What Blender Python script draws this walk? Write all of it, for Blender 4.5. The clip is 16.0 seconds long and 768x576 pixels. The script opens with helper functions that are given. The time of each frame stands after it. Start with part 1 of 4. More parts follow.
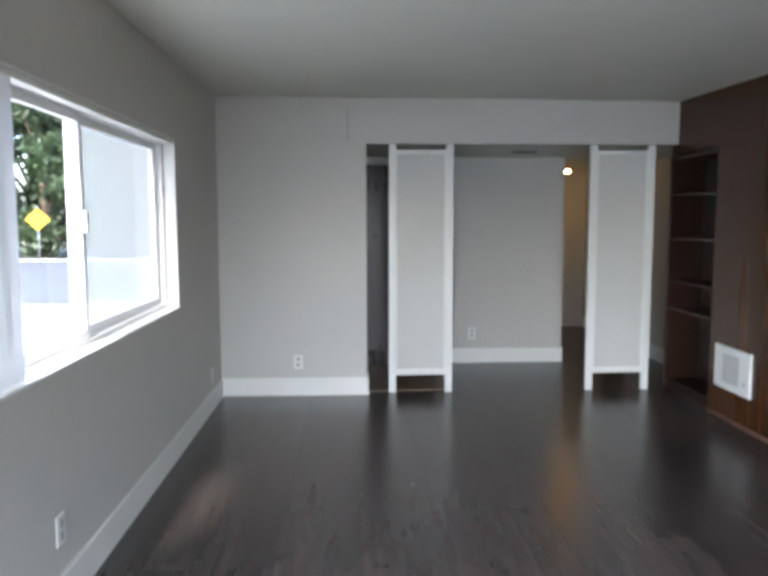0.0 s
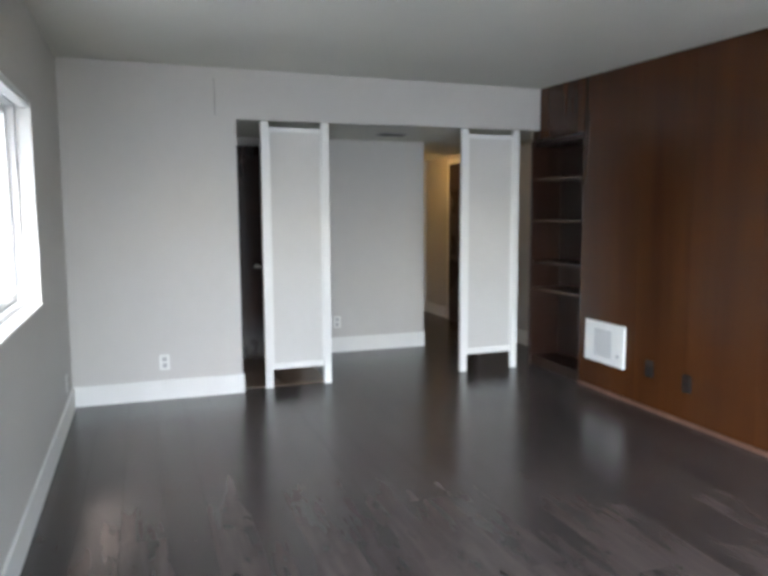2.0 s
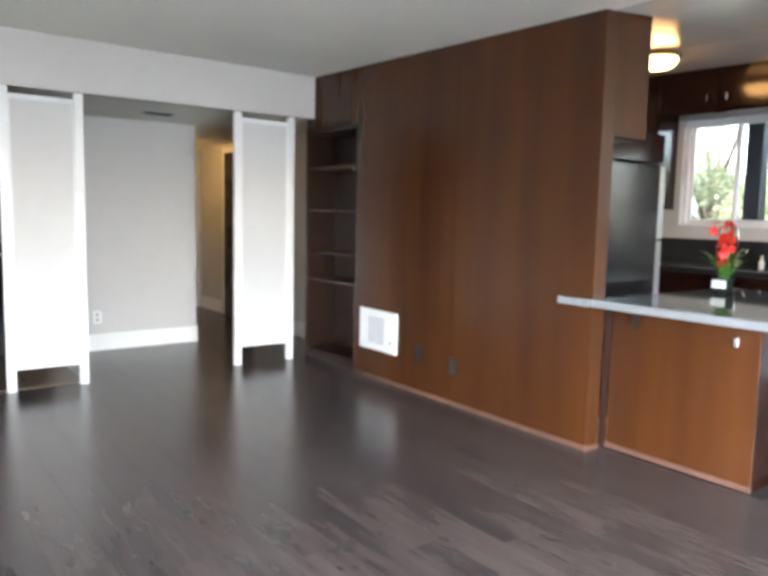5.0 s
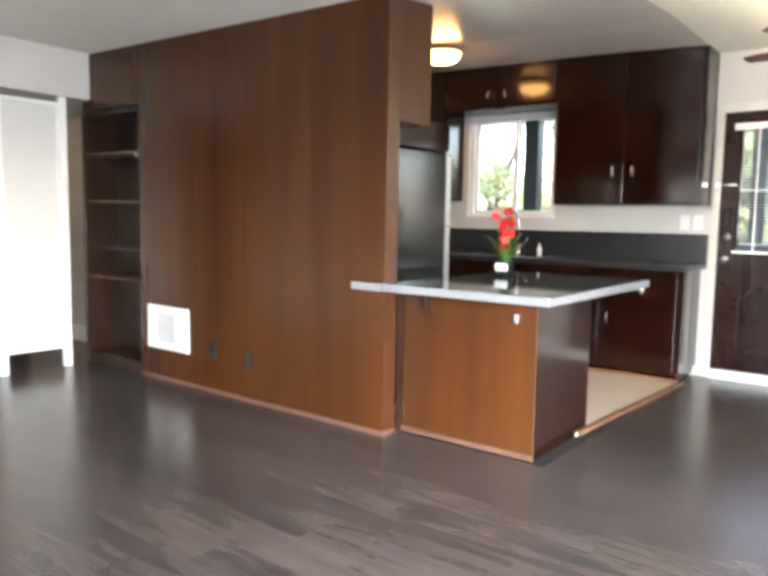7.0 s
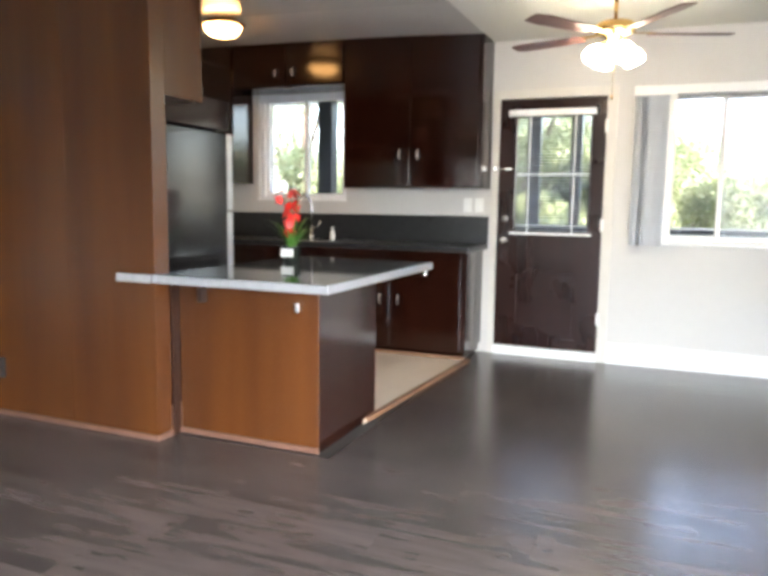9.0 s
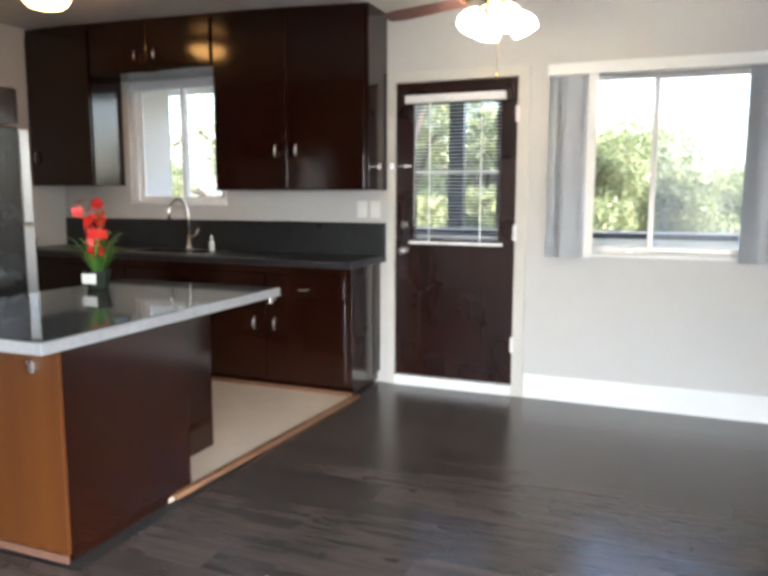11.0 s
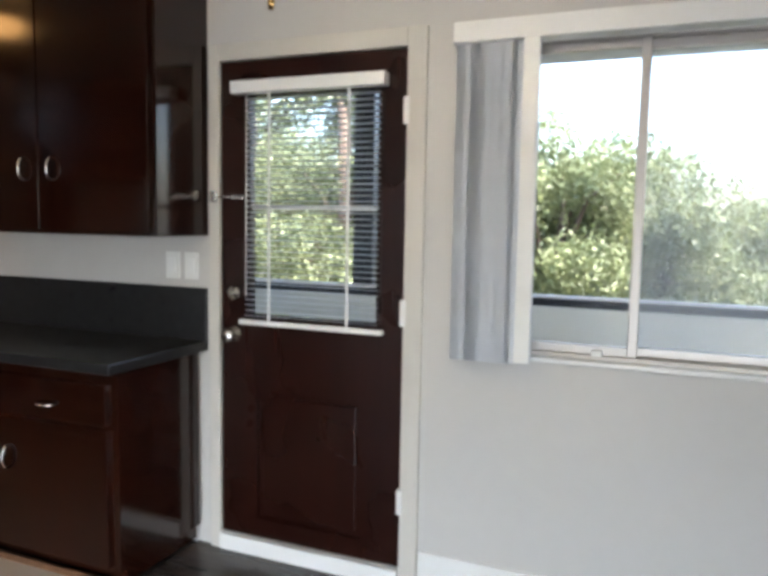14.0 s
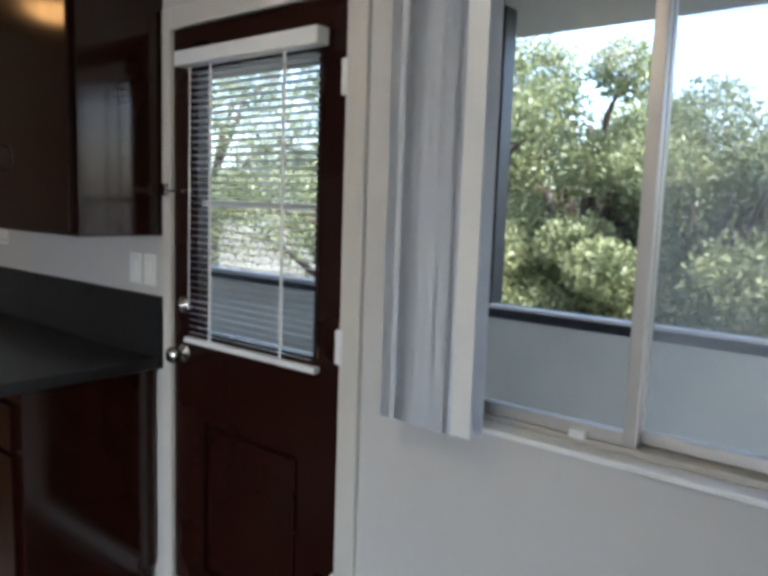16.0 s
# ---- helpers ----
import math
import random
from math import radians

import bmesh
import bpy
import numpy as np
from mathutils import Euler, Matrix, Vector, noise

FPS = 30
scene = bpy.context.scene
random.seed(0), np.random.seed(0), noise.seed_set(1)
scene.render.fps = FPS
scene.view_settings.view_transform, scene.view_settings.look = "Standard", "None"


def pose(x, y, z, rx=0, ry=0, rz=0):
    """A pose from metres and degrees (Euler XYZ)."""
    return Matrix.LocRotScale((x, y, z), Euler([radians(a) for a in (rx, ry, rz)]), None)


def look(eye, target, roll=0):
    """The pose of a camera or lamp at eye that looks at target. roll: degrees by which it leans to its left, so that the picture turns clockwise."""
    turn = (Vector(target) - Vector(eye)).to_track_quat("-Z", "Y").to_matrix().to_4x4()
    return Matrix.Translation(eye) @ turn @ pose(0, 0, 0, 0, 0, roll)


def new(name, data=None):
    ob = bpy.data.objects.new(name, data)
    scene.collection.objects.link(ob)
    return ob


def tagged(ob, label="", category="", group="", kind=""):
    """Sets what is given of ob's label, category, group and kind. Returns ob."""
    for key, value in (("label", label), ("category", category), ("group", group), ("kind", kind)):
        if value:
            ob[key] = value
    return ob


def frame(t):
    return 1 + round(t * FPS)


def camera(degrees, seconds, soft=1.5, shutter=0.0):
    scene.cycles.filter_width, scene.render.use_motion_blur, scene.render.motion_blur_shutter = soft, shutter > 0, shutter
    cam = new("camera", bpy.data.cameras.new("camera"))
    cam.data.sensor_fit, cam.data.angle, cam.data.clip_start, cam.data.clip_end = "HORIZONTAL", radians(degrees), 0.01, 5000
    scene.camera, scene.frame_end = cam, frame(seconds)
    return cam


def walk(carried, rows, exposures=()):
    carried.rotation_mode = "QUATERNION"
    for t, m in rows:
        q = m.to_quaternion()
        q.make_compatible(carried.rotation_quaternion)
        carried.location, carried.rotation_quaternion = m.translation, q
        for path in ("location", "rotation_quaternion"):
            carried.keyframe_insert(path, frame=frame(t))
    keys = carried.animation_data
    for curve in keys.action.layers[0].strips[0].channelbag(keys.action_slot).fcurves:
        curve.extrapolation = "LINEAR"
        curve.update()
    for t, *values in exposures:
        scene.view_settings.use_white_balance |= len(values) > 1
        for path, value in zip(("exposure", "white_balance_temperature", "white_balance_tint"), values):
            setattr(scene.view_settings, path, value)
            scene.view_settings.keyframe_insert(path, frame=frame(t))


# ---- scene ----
cam = camera(57.5, 16.0, soft=4.0)
PATH = [
    (0, (-0.674, -1.394, 1.49), (-0.584, 0.595, 1.294), -0.1),
    (0.5, (-0.877, -1.243, 1.447), (-0.666, 0.736, 1.246), -0.3),
    (1, (-0.997, -1.116, 1.459), (-0.662, 0.843, 1.236), -0.4),
    (1.5, (-1.14, -1.064, 1.461), (-0.651, 0.861, 1.23), -0.5),
    (2, (-1.259, -0.994, 1.414), (-0.611, 0.886, 1.196), -0.3),
    (2.5, (-1.341, -0.968, 1.422), (-0.568, 0.863, 1.199), 0.2),
    (3, (-1.374, -0.968, 1.434), (-0.515, 0.823, 1.205), 0.5),
    (5.5, (-1.077, -0.872, 1.283), (0.206, 0.648, 1.073), 1.2),
    (6, (-1.039, -0.891, 1.269), (0.338, 0.544, 1.059), 1.1),
    (6.5, (-0.988, -0.897, 1.248), (0.486, 0.439, 1.044), 1.1),
    (7, (-0.955, -0.848, 1.221), (0.62, 0.37, 1.023), 1.0),
    (7.5, (-0.892, -0.84, 1.211), (0.765, 0.262, 1.01), 0.8),
    (8, (-0.832, -0.835, 1.202), (0.9, 0.143, 0.998), 0.6),
    (8.5, (-0.788, -0.91, 1.249), (0.995, -0.035, 1.017), 0.9),
    (9, (-0.706, -0.895, 1.229), (1.131, -0.139, 0.991), 0.8),
    (11.5, (0.841, -1.331, 1.351), (2.681, -0.59, 1.089), 0.1),
    (12, (1.21, -1.322, 1.371), (3.05, -0.579, 1.117), 0.3),
    (12.5, (1.571, -1.336, 1.395), (3.406, -0.578, 1.148), 0.2),
    (13, (1.906, -1.295, 1.373), (3.748, -0.545, 1.165), 0.5),
    (13.5, (2.22, -1.259, 1.426), (4.069, -0.528, 1.218), 1.0),
    (14, (2.528, -1.309, 1.436), (4.369, -0.55, 1.246), 1.0),
    (14.5, (2.742, -1.322, 1.516), (4.578, -0.565, 1.283), 0.8),
    (15, (3.023, -1.439, 1.523), (4.811, -0.576, 1.276), 1.8),
    (15.5, (3.284, -1.622, 1.484), (4.991, -0.604, 1.259), 1.8),
    (16, (3.535, -1.716, 1.501), (5.074, -0.46, 1.264), 1.9),
]
EXPOSURES = [(0.0, 3.9, 5950, 8), (1.5, 4.1, 5950, 8), (3.0, 4.65, 6050, 9), (5.5, 5.1, 6200, 10), (7.5, 5.4, 6550, 10), (9.0, 5.0, 6450, 10), (12.0, 4.62, 6350, 10), (14.0, 4.15, 6200, 10), (15.0, 3.65, 6000, 10), (16.0, 3.5, 5850, 10)]
walk(cam, [(t, look(eye, target, roll)) for t, eye, target, roll in PATH], EXPOSURES)

# ---- daylight ----
world = bpy.data.worlds.new("sky")
scene.world = world
world.use_nodes = True
wn = world.node_tree.nodes
sky = wn.new("ShaderNodeTexSky")
sky.sky_type, sky.sun_disc = "NISHITA", False
sky.sun_elevation, sky.sun_rotation = radians(48), radians(200)
sky.air_density, sky.dust_density = 1.0, 3.0
wn["Background"].inputs["Strength"].default_value = 0.095
world.node_tree.links.new(sky.outputs[0], wn["Background"].inputs["Color"])
sun = new("sun", bpy.data.lights.new("sun", "SUN"))
sun.data.energy, sun.data.angle, sun.data.color = 1.0, radians(10), (1.0, 0.95, 0.88)
sun.matrix_world = look((0, -3, 40), (0 + 9, -3 + 26, 0))

# Skylight through the patio opening in the west wall, beside the walk's start.
PATIO = (-3.15, -0.25, 0.06, 2.06)
patio = new("patio_skylight", bpy.data.lights.new("patio_skylight", "AREA"))
patio.data.shape, patio.data.size, patio.data.size_y = "RECTANGLE", PATIO[1] - PATIO[0] - 0.1, PATIO[3] - PATIO[2] - 0.1
patio.data.energy, patio.data.color, patio.data.spread = 8.5, (0.93, 0.97, 1.0), radians(90)
patio.matrix_world = look((-1.84, (PATIO[0] + PATIO[1]) / 2, 1.06), (1.2, (PATIO[0] + PATIO[1]) / 2 + 1.2, -1.5))
# Added fill lamp in an unseen south opening, to brighten the north wall.
SOUTH = (-1.5, 1.0, 0.06, 2.06)
south = new("south_fill_light", bpy.data.lights.new("south_fill_light", "AREA"))
south.data.shape, south.data.size, south.data.size_y = "RECTANGLE", SOUTH[1] - SOUTH[0] - 0.1, SOUTH[3] - SOUTH[2] - 0.1
south.data.energy, south.data.color, south.data.spread = 8.0, (0.9, 0.95, 1.0), radians(95)
south.matrix_world = look(((SOUTH[0] + SOUTH[1]) / 2, -3.36, 1.06), ((SOUTH[0] + SOUTH[1]) / 2 + 0.5, 0, -1.2))


# ---- materials ----
def mat(name, color, rough=0.5, metal=0.0, var=0.08, scale=3.0, grain=None, bump=0.0, bump_scale=120.0, coat=0.0, random_tint=0.0, dark=None, emit=0.0, spec=0.5, sheen_rough=0.06, detail=6, knots=0.0):
    """A painted or grained surface: broad stains, fine grain and relief."""
    m = bpy.data.materials.new(name)
    m.use_nodes = True
    nt = m.node_tree
    n, l = nt.nodes, nt.links
    b = n["Principled BSDF"]
    b.inputs["Metallic"].default_value = metal
    b.inputs["Coat Weight"].default_value = coat
    b.inputs["Coat Roughness"].default_value = 0.08
    b.inputs["Specular IOR Level"].default_value = spec
    tc = n.new("ShaderNodeTexCoord")
    mp = n.new("ShaderNodeMapping")
    l.new(tc.outputs["Object"], mp.inputs["Vector"])
    vec = mp.outputs["Vector"]
    if random_tint:
        info = n.new("ShaderNodeObjectInfo")
        add = n.new("ShaderNodeVectorMath")
        add.operation = "MULTIPLY_ADD"
        comb = n.new("ShaderNodeCombineXYZ")
        for k in range(3):
            l.new(info.outputs["Random"], comb.inputs[k])
        add.inputs[1].default_value = (37.0, 53.0, 29.0)
        l.new(comb.outputs[0], add.inputs[0])
        l.new(tc.outputs["Object"], add.inputs[2])
        l.new(add.outputs[0], mp.inputs["Vector"])
    broad = n.new("ShaderNodeTexNoise")
    broad.inputs["Scale"].default_value, broad.inputs["Detail"].default_value = scale, 3
    l.new(tc.outputs["Object"] if not random_tint else vec, broad.inputs["Vector"])
    fine = n.new("ShaderNodeTexNoise")
    fine.inputs["Scale"].default_value, fine.inputs["Detail"].default_value = 1.0 if grain else scale * 14, detail
    if grain:
        mp.inputs["Scale"].default_value = grain
    l.new(vec, fine.inputs["Vector"])
    mixf = n.new("ShaderNodeMix")
    mixf.inputs[0].default_value = 0.6 if grain else 0.3
    l.new(broad.outputs["Fac"], mixf.inputs[2])
    l.new(fine.outputs["Fac"], mixf.inputs[3])
    fac = mixf.outputs[0]
    if random_tint:
        sc = n.new("ShaderNodeMath")
        sc.operation = "MULTIPLY_ADD"
        sc.inputs[1].default_value, sc.inputs[2].default_value = random_tint, -random_tint / 2
        l.new(info.outputs["Random"], sc.inputs[0])
        ad = n.new("ShaderNodeMath")
        l.new(fac, ad.inputs[0])
        l.new(sc.outputs[0], ad.inputs[1])
        fac = ad.outputs[0]
    ramp = n.new("ShaderNodeValToRGB")
    lo = dark or tuple(c * (1 - var) for c in color)
    hi = color if dark else tuple(min(1, c * (1 + var)) for c in color)
    ramp.color_ramp.elements[0].position, ramp.color_ramp.elements[1].position = 0.32, 0.68
    ramp.color_ramp.elements[0].color, ramp.color_ramp.elements[1].color = (*lo, 1), (*hi, 1)
    l.new(fac, ramp.inputs[0])
    colour = ramp.outputs[0]
    if knots:
        kn, kr, km = n.new("ShaderNodeTexNoise"), n.new("ShaderNodeMapRange"), n.new("ShaderNodeMix")
        kmp = n.new("ShaderNodeMapping")
        kmp.inputs["Scale"].default_value = (15, 6, 10)
        l.new(add.outputs[0], kmp.inputs["Vector"])
        l.new(kmp.outputs[0], kn.inputs["Vector"])
        kn.inputs["Scale"].default_value, kn.inputs["Detail"].default_value = 1.0, 2
        kr.inputs["From Min"].default_value, kr.inputs["From Max"].default_value = 0.62, 0.75
        kr.inputs["To Max"].default_value = knots
        km.data_type = "RGBA"
        km.inputs[7].default_value = (*(c * 0.3 for c in lo), 1)
        l.new(kn.outputs["Fac"], kr.inputs["Value"])
        l.new(kr.outputs[0], km.inputs[0])
        l.new(colour, km.inputs[6])
        colour = km.outputs[2]
    l.new(colour, b.inputs["Base Color"])
    rr = n.new("ShaderNodeMapRange")
    rr.inputs["To Min"].default_value, rr.inputs["To Max"].default_value = max(0.02, rough - sheen_rough), min(1, rough + sheen_rough)
    l.new(broad.outputs["Fac"], rr.inputs["Value"])
    l.new(rr.outputs[0], b.inputs["Roughness"])
    if bump:
        bt = n.new("ShaderNodeTexNoise")
        bt.inputs["Scale"].default_value, bt.inputs["Detail"].default_value = bump_scale, 4
        l.new(tc.outputs["Object"], bt.inputs["Vector"])
        bp = n.new("ShaderNodeBump")
        bp.inputs["Strength"].default_value, bp.inputs["Distance"].default_value = bump, 0.004
        l.new((fine if grain else bt).outputs["Fac"], bp.inputs["Height"])
        l.new(bp.outputs[0], b.inputs["Normal"])
    if emit:
        b.inputs["Emission Color"].default_value = (*color, 1)
        b.inputs["Emission Strength"].default_value = emit
    return m


def glass(name, clear=0.93):
    """A thin pane: mostly clear with a Fresnel gloss."""
    m = bpy.data.materials.new(name)
    m.use_nodes = True
    n, l = m.node_tree.nodes, m.node_tree.links
    n.remove(n["Principled BSDF"])
    t, g, x, lw, pw, f = n.new("ShaderNodeBsdfTransparent"), n.new("ShaderNodeBsdfGlossy"), n.new("ShaderNodeMixShader"), n.new("ShaderNodeLayerWeight"), n.new("ShaderNodeMath"), n.new("ShaderNodeMath")
    t.inputs[0].default_value = (clear, clear, clear * 1.01, 1)
    g.inputs["Roughness"].default_value = 0.02
    lw.inputs["Blend"].default_value = 0.5
    pw.operation, pw.inputs[1].default_value = "POWER", 5.0
    l.new(lw.outputs["Facing"], pw.inputs[0])
    f.operation, f.inputs[1].default_value, f.inputs[2].default_value = "MULTIPLY_ADD", 0.4, 0.006
    l.new(pw.outputs[0], f.inputs[0])
    l.new(f.outputs[0], x.inputs[0])
    l.new(t.outputs[0], x.inputs[1])
    l.new(g.outputs[0], x.inputs[2])
    l.new(x.outputs[0], n["Material Output"].inputs[0])
    return m


def veil(name, color, cover):
    """Insect mesh or sheer cloth: part threads, part holes."""
    m = bpy.data.materials.new(name)
    m.use_nodes = True
    n, l = m.node_tree.nodes, m.node_tree.links
    n.remove(n["Principled BSDF"])
    t, d, x, s, y = n.new("ShaderNodeBsdfTransparent"), n.new("ShaderNodeBsdfDiffuse"), n.new("ShaderNodeMixShader"), n.new("ShaderNodeBsdfTranslucent"), n.new("ShaderNodeMixShader")
    d.inputs[0].default_value = s.inputs[0].default_value = (*color, 1)
    y.inputs[0].default_value = 0.5
    l.new(d.outputs[0], y.inputs[1])
    l.new(s.outputs[0], y.inputs[2])
    x.inputs[0].default_value = cover
    l.new(t.outputs[0], x.inputs[1])
    l.new(y.outputs[0], x.inputs[2])
    l.new(x.outputs[0], n["Material Output"].inputs[0])
    return m


def leafy(name, a, b):
    m = bpy.data.materials.new(name)
    m.use_nodes = True
    n, l = m.node_tree.nodes, m.node_tree.links
    p = n["Principled BSDF"]
    tc, no, ra = n.new("ShaderNodeTexCoord"), n.new("ShaderNodeTexNoise"), n.new("ShaderNodeValToRGB")
    no.inputs["Scale"].default_value, no.inputs["Detail"].default_value = 1.8, 5
    ra.color_ramp.elements[0].position, ra.color_ramp.elements[1].position = 0.35, 0.65
    ra.color_ramp.elements[0].color, ra.color_ramp.elements[1].color = (*a, 1), (*b, 1)
    l.new(tc.outputs["Object"], no.inputs["Vector"])
    l.new(no.outputs["Fac"], ra.inputs[0])
    l.new(ra.outputs[0], p.inputs["Base Color"])
    p.inputs["Roughness"].default_value = 0.45
    tr, mx = n.new("ShaderNodeBsdfTranslucent"), n.new("ShaderNodeMixShader")
    l.new(ra.outputs[0], tr.inputs[0])
    mx.inputs[0].default_value = 0.3
    l.new(p.outputs[0], mx.inputs[1])
    l.new(tr.outputs[0], mx.inputs[2])
    l.new(mx.outputs[0], n["Material Output"].inputs[0])
    return m


WALL = mat("grey_wall_paint", (0.56, 0.545, 0.52), 0.55, var=0.03, scale=1.2, bump=0.12, bump_scale=160)
CEIL = mat("ceiling_paint", (0.66, 0.66, 0.6), 0.7, var=0.03, scale=1.5, bump=0.3, bump_scale=90)
KCEIL = mat("kitchen_ceiling_paint", (0.6, 0.59, 0.56), 0.2, var=0.03, scale=1.5, bump=0.03, spec=0.35, bump_scale=60)
TRIM = mat("white_trim_paint", (0.8, 0.8, 0.78), 0.35, var=0.03, scale=4)
VINYL = mat("white_window_vinyl", (0.8, 0.8, 0.8), 0.3, var=0.02, scale=5)
ALU = mat("brushed_window_aluminium", (0.5, 0.47, 0.43), 0.4, 0.6, var=0.06, scale=6)
FLOOR = mat("dark_laminate", (0.074, 0.058, 0.052), 0.25, spec=0.5, var=0.3, scale=1.1, grain=(17, 2.2, 20), random_tint=0.18, dark=(0.033, 0.027, 0.0255), detail=2, knots=0.55, sheen_rough=0.03)
SUB = mat("floor_joint_shadow", (0.015, 0.013, 0.012), 0.7)
PANEL = mat("walnut_wall_veneer", (0.076, 0.0245, 0.0062), 0.24, spec=0.4, grain=(4, 4, 0.3), scale=0.9, detail=4, dark=(0.038, 0.0125, 0.004), random_tint=0.03)
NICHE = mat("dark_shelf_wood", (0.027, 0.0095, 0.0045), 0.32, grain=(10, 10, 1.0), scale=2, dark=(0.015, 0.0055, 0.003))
CAB = mat("mahogany_cabinet_lacquer", (0.019, 0.0047, 0.0023), 0.13, spec=0.45, grain=(12, 12, 0.8), scale=1.5, dark=(0.010, 0.0029, 0.0017), coat=0.0, random_tint=0.05, sheen_rough=0.04)
DOORW = mat("dark_red_door_paint", (0.022, 0.0055, 0.0032), 0.28, spec=0.28, grain=(14, 14, 1.0), scale=2, dark=(0.012, 0.0034, 0.0022))
PINK = mat("pinkish_shoe_moulding", (0.14, 0.07, 0.045), 0.5, grain=(10, 10, 10), scale=3, dark=(0.075, 0.035, 0.022))
STRIP = mat("pine_threshold_strip", (0.2, 0.1, 0.05), 0.5, grain=(6, 40, 20), scale=3, dark=(0.09, 0.04, 0.022))
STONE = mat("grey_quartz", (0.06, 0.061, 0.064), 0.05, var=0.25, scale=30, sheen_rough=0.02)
# Edge strips: a paler, rougher grey than the top slab.
EDGE = mat("pale_quartz_edge", (0.22, 0.225, 0.235), 0.3, var=0.12, scale=40)
SLATE = mat("charcoal_worktop", (0.017, 0.017, 0.018), 0.3, var=0.3, scale=25)
VINYLF = mat("cream_kitchen_vinyl", (0.5, 0.42, 0.34), 0.4, var=0.08, scale=6, bump=0.05)
CHROME = mat("brushed_nickel", (0.65, 0.63, 0.6), 0.22, 1.0, var=0.04, scale=20)
BRASS = mat("polished_brass", (0.65, 0.42, 0.16), 0.2, 1.0, var=0.08, scale=20)
FAB = mat("translucent_screen_panel", (0.62, 0.61, 0.585), 0.75, var=0.03, scale=2, bump=0.1, bump_scale=300)
FRIDGE = mat("black_fridge_enamel", (0.016, 0.015, 0.015), 0.15, var=0.2, scale=6, bump=0.18, bump_scale=35)
STEEL = mat("stainless_fridge_front", (0.6, 0.6, 0.6), 0.3, 0.9, var=0.05, scale=8)
PLAST = mat("white_plastic", (0.78, 0.78, 0.75), 0.35, var=0.03, scale=8)
GREYP = mat("grey_grille", (0.42, 0.42, 0.42), 0.5, var=0.05, scale=20)
BLIND = mat("vinyl_blind_slat", (0.74, 0.76, 0.79), 0.45, var=0.05, scale=8)
BLACK = mat("black_shadow_gap", (0.01, 0.01, 0.01), 0.6)
GLOWK = mat("lit_kitchen_globe", (1.0, 0.5, 0.16), 0.3, emit=0.85)
GLOWF = mat("lit_fan_globe", (1.0, 0.88, 0.68), 0.3, emit=2.2)
GLOWH = mat("lit_hall_globe", (1.0, 0.55, 0.16), 0.3, emit=8.0)
BLADE = mat("fan_blade_wood", (0.12, 0.055, 0.045), 0.35, grain=(6, 6, 20), scale=3, dark=(0.07, 0.03, 0.025))
STUCCO = mat("grey_green_stucco", (0.74, 0.75, 0.68), 0.85, var=0.08, scale=3, bump=0.4, bump_scale=80)
FASCIA = mat("blue_grey_soffit", (0.4, 0.42, 0.44), 0.7, var=0.05, scale=3)
RAIL = mat("dark_rail_cap", (0.025, 0.027, 0.032), 0.4, 0.2, var=0.1, scale=6)
ASPH = mat("asphalt_road", (0.075, 0.08, 0.09), 0.85, var=0.2, scale=0.8, bump=0.3)
CONC = mat("pale_concrete", (0.3, 0.3, 0.29), 0.85, var=0.12, scale=0.7, bump=0.2)
GROUND = mat("dry_ground", (0.13, 0.12, 0.08), 0.95, var=0.3, scale=0.6, bump=0.4, bump_scale=20)
YELLOW = mat("yellow_sign_face", (0.85, 0.48, 0.02), 0.45, var=0.04, scale=4)
GALV = mat("galvanised_post", (0.45, 0.46, 0.47), 0.45, 0.6, var=0.08, scale=10)
BARK = mat("tree_bark", (0.12, 0.085, 0.06), 0.9, grain=(14, 14, 3), scale=4, dark=(0.05, 0.035, 0.025), bump=0.5)
LEAF = leafy("olive_green_leaves", (0.12, 0.15, 0.07), (0.27, 0.3, 0.14))
LEAFD = leafy("dark_green_leaves", (0.035, 0.06, 0.028), (0.09, 0.13, 0.06))
RED = mat("red_orchid_petals", (0.6, 0.02, 0.015), 0.45, var=0.2, scale=40)
STEM = mat("plant_green", (0.06, 0.16, 0.025), 0.4, var=0.3, scale=30)
POT = mat("dark_glass_pot", (0.02, 0.025, 0.02), 0.1, var=0.1, scale=10)
GLASS = glass("window_glass")
MESH = veil("insect_screen", (0.55, 0.56, 0.54), 0.5)


# ---- building blocks ----
def add_box(bm, x0, x1, y0, y1, z0, z1):
    v = [bm.verts.new(p) for p in ((x0, y0, z0), (x1, y0, z0), (x1, y1, z0), (x0, y1, z0), (x0, y0, z1), (x1, y0, z1), (x1, y1, z1), (x0, y1, z1))]
    for f in ((3, 2, 1, 0), (4, 5, 6, 7), (0, 1, 5, 4), (1, 2, 6, 5), (2, 3, 7, 6), (3, 0, 4, 7)):
        bm.faces.new([v[k] for k in f])


def finish(name, bm, material, parent=None, bevel=0.0, smooth=False, segments=2):
    if bevel:
        bmesh.ops.bevel(bm, geom=list(bm.edges), offset=bevel, segments=segments, affect="EDGES", profile=0.5)
    me = bpy.data.meshes.new(name)
    bm.to_mesh(me)
    bm.free()
    me.materials.append(material)
    if smooth:
        for p in me.polygons:
            p.use_smooth = True
    ob = new(name, me)
    if parent:
        adopt(ob, parent)
    return ob


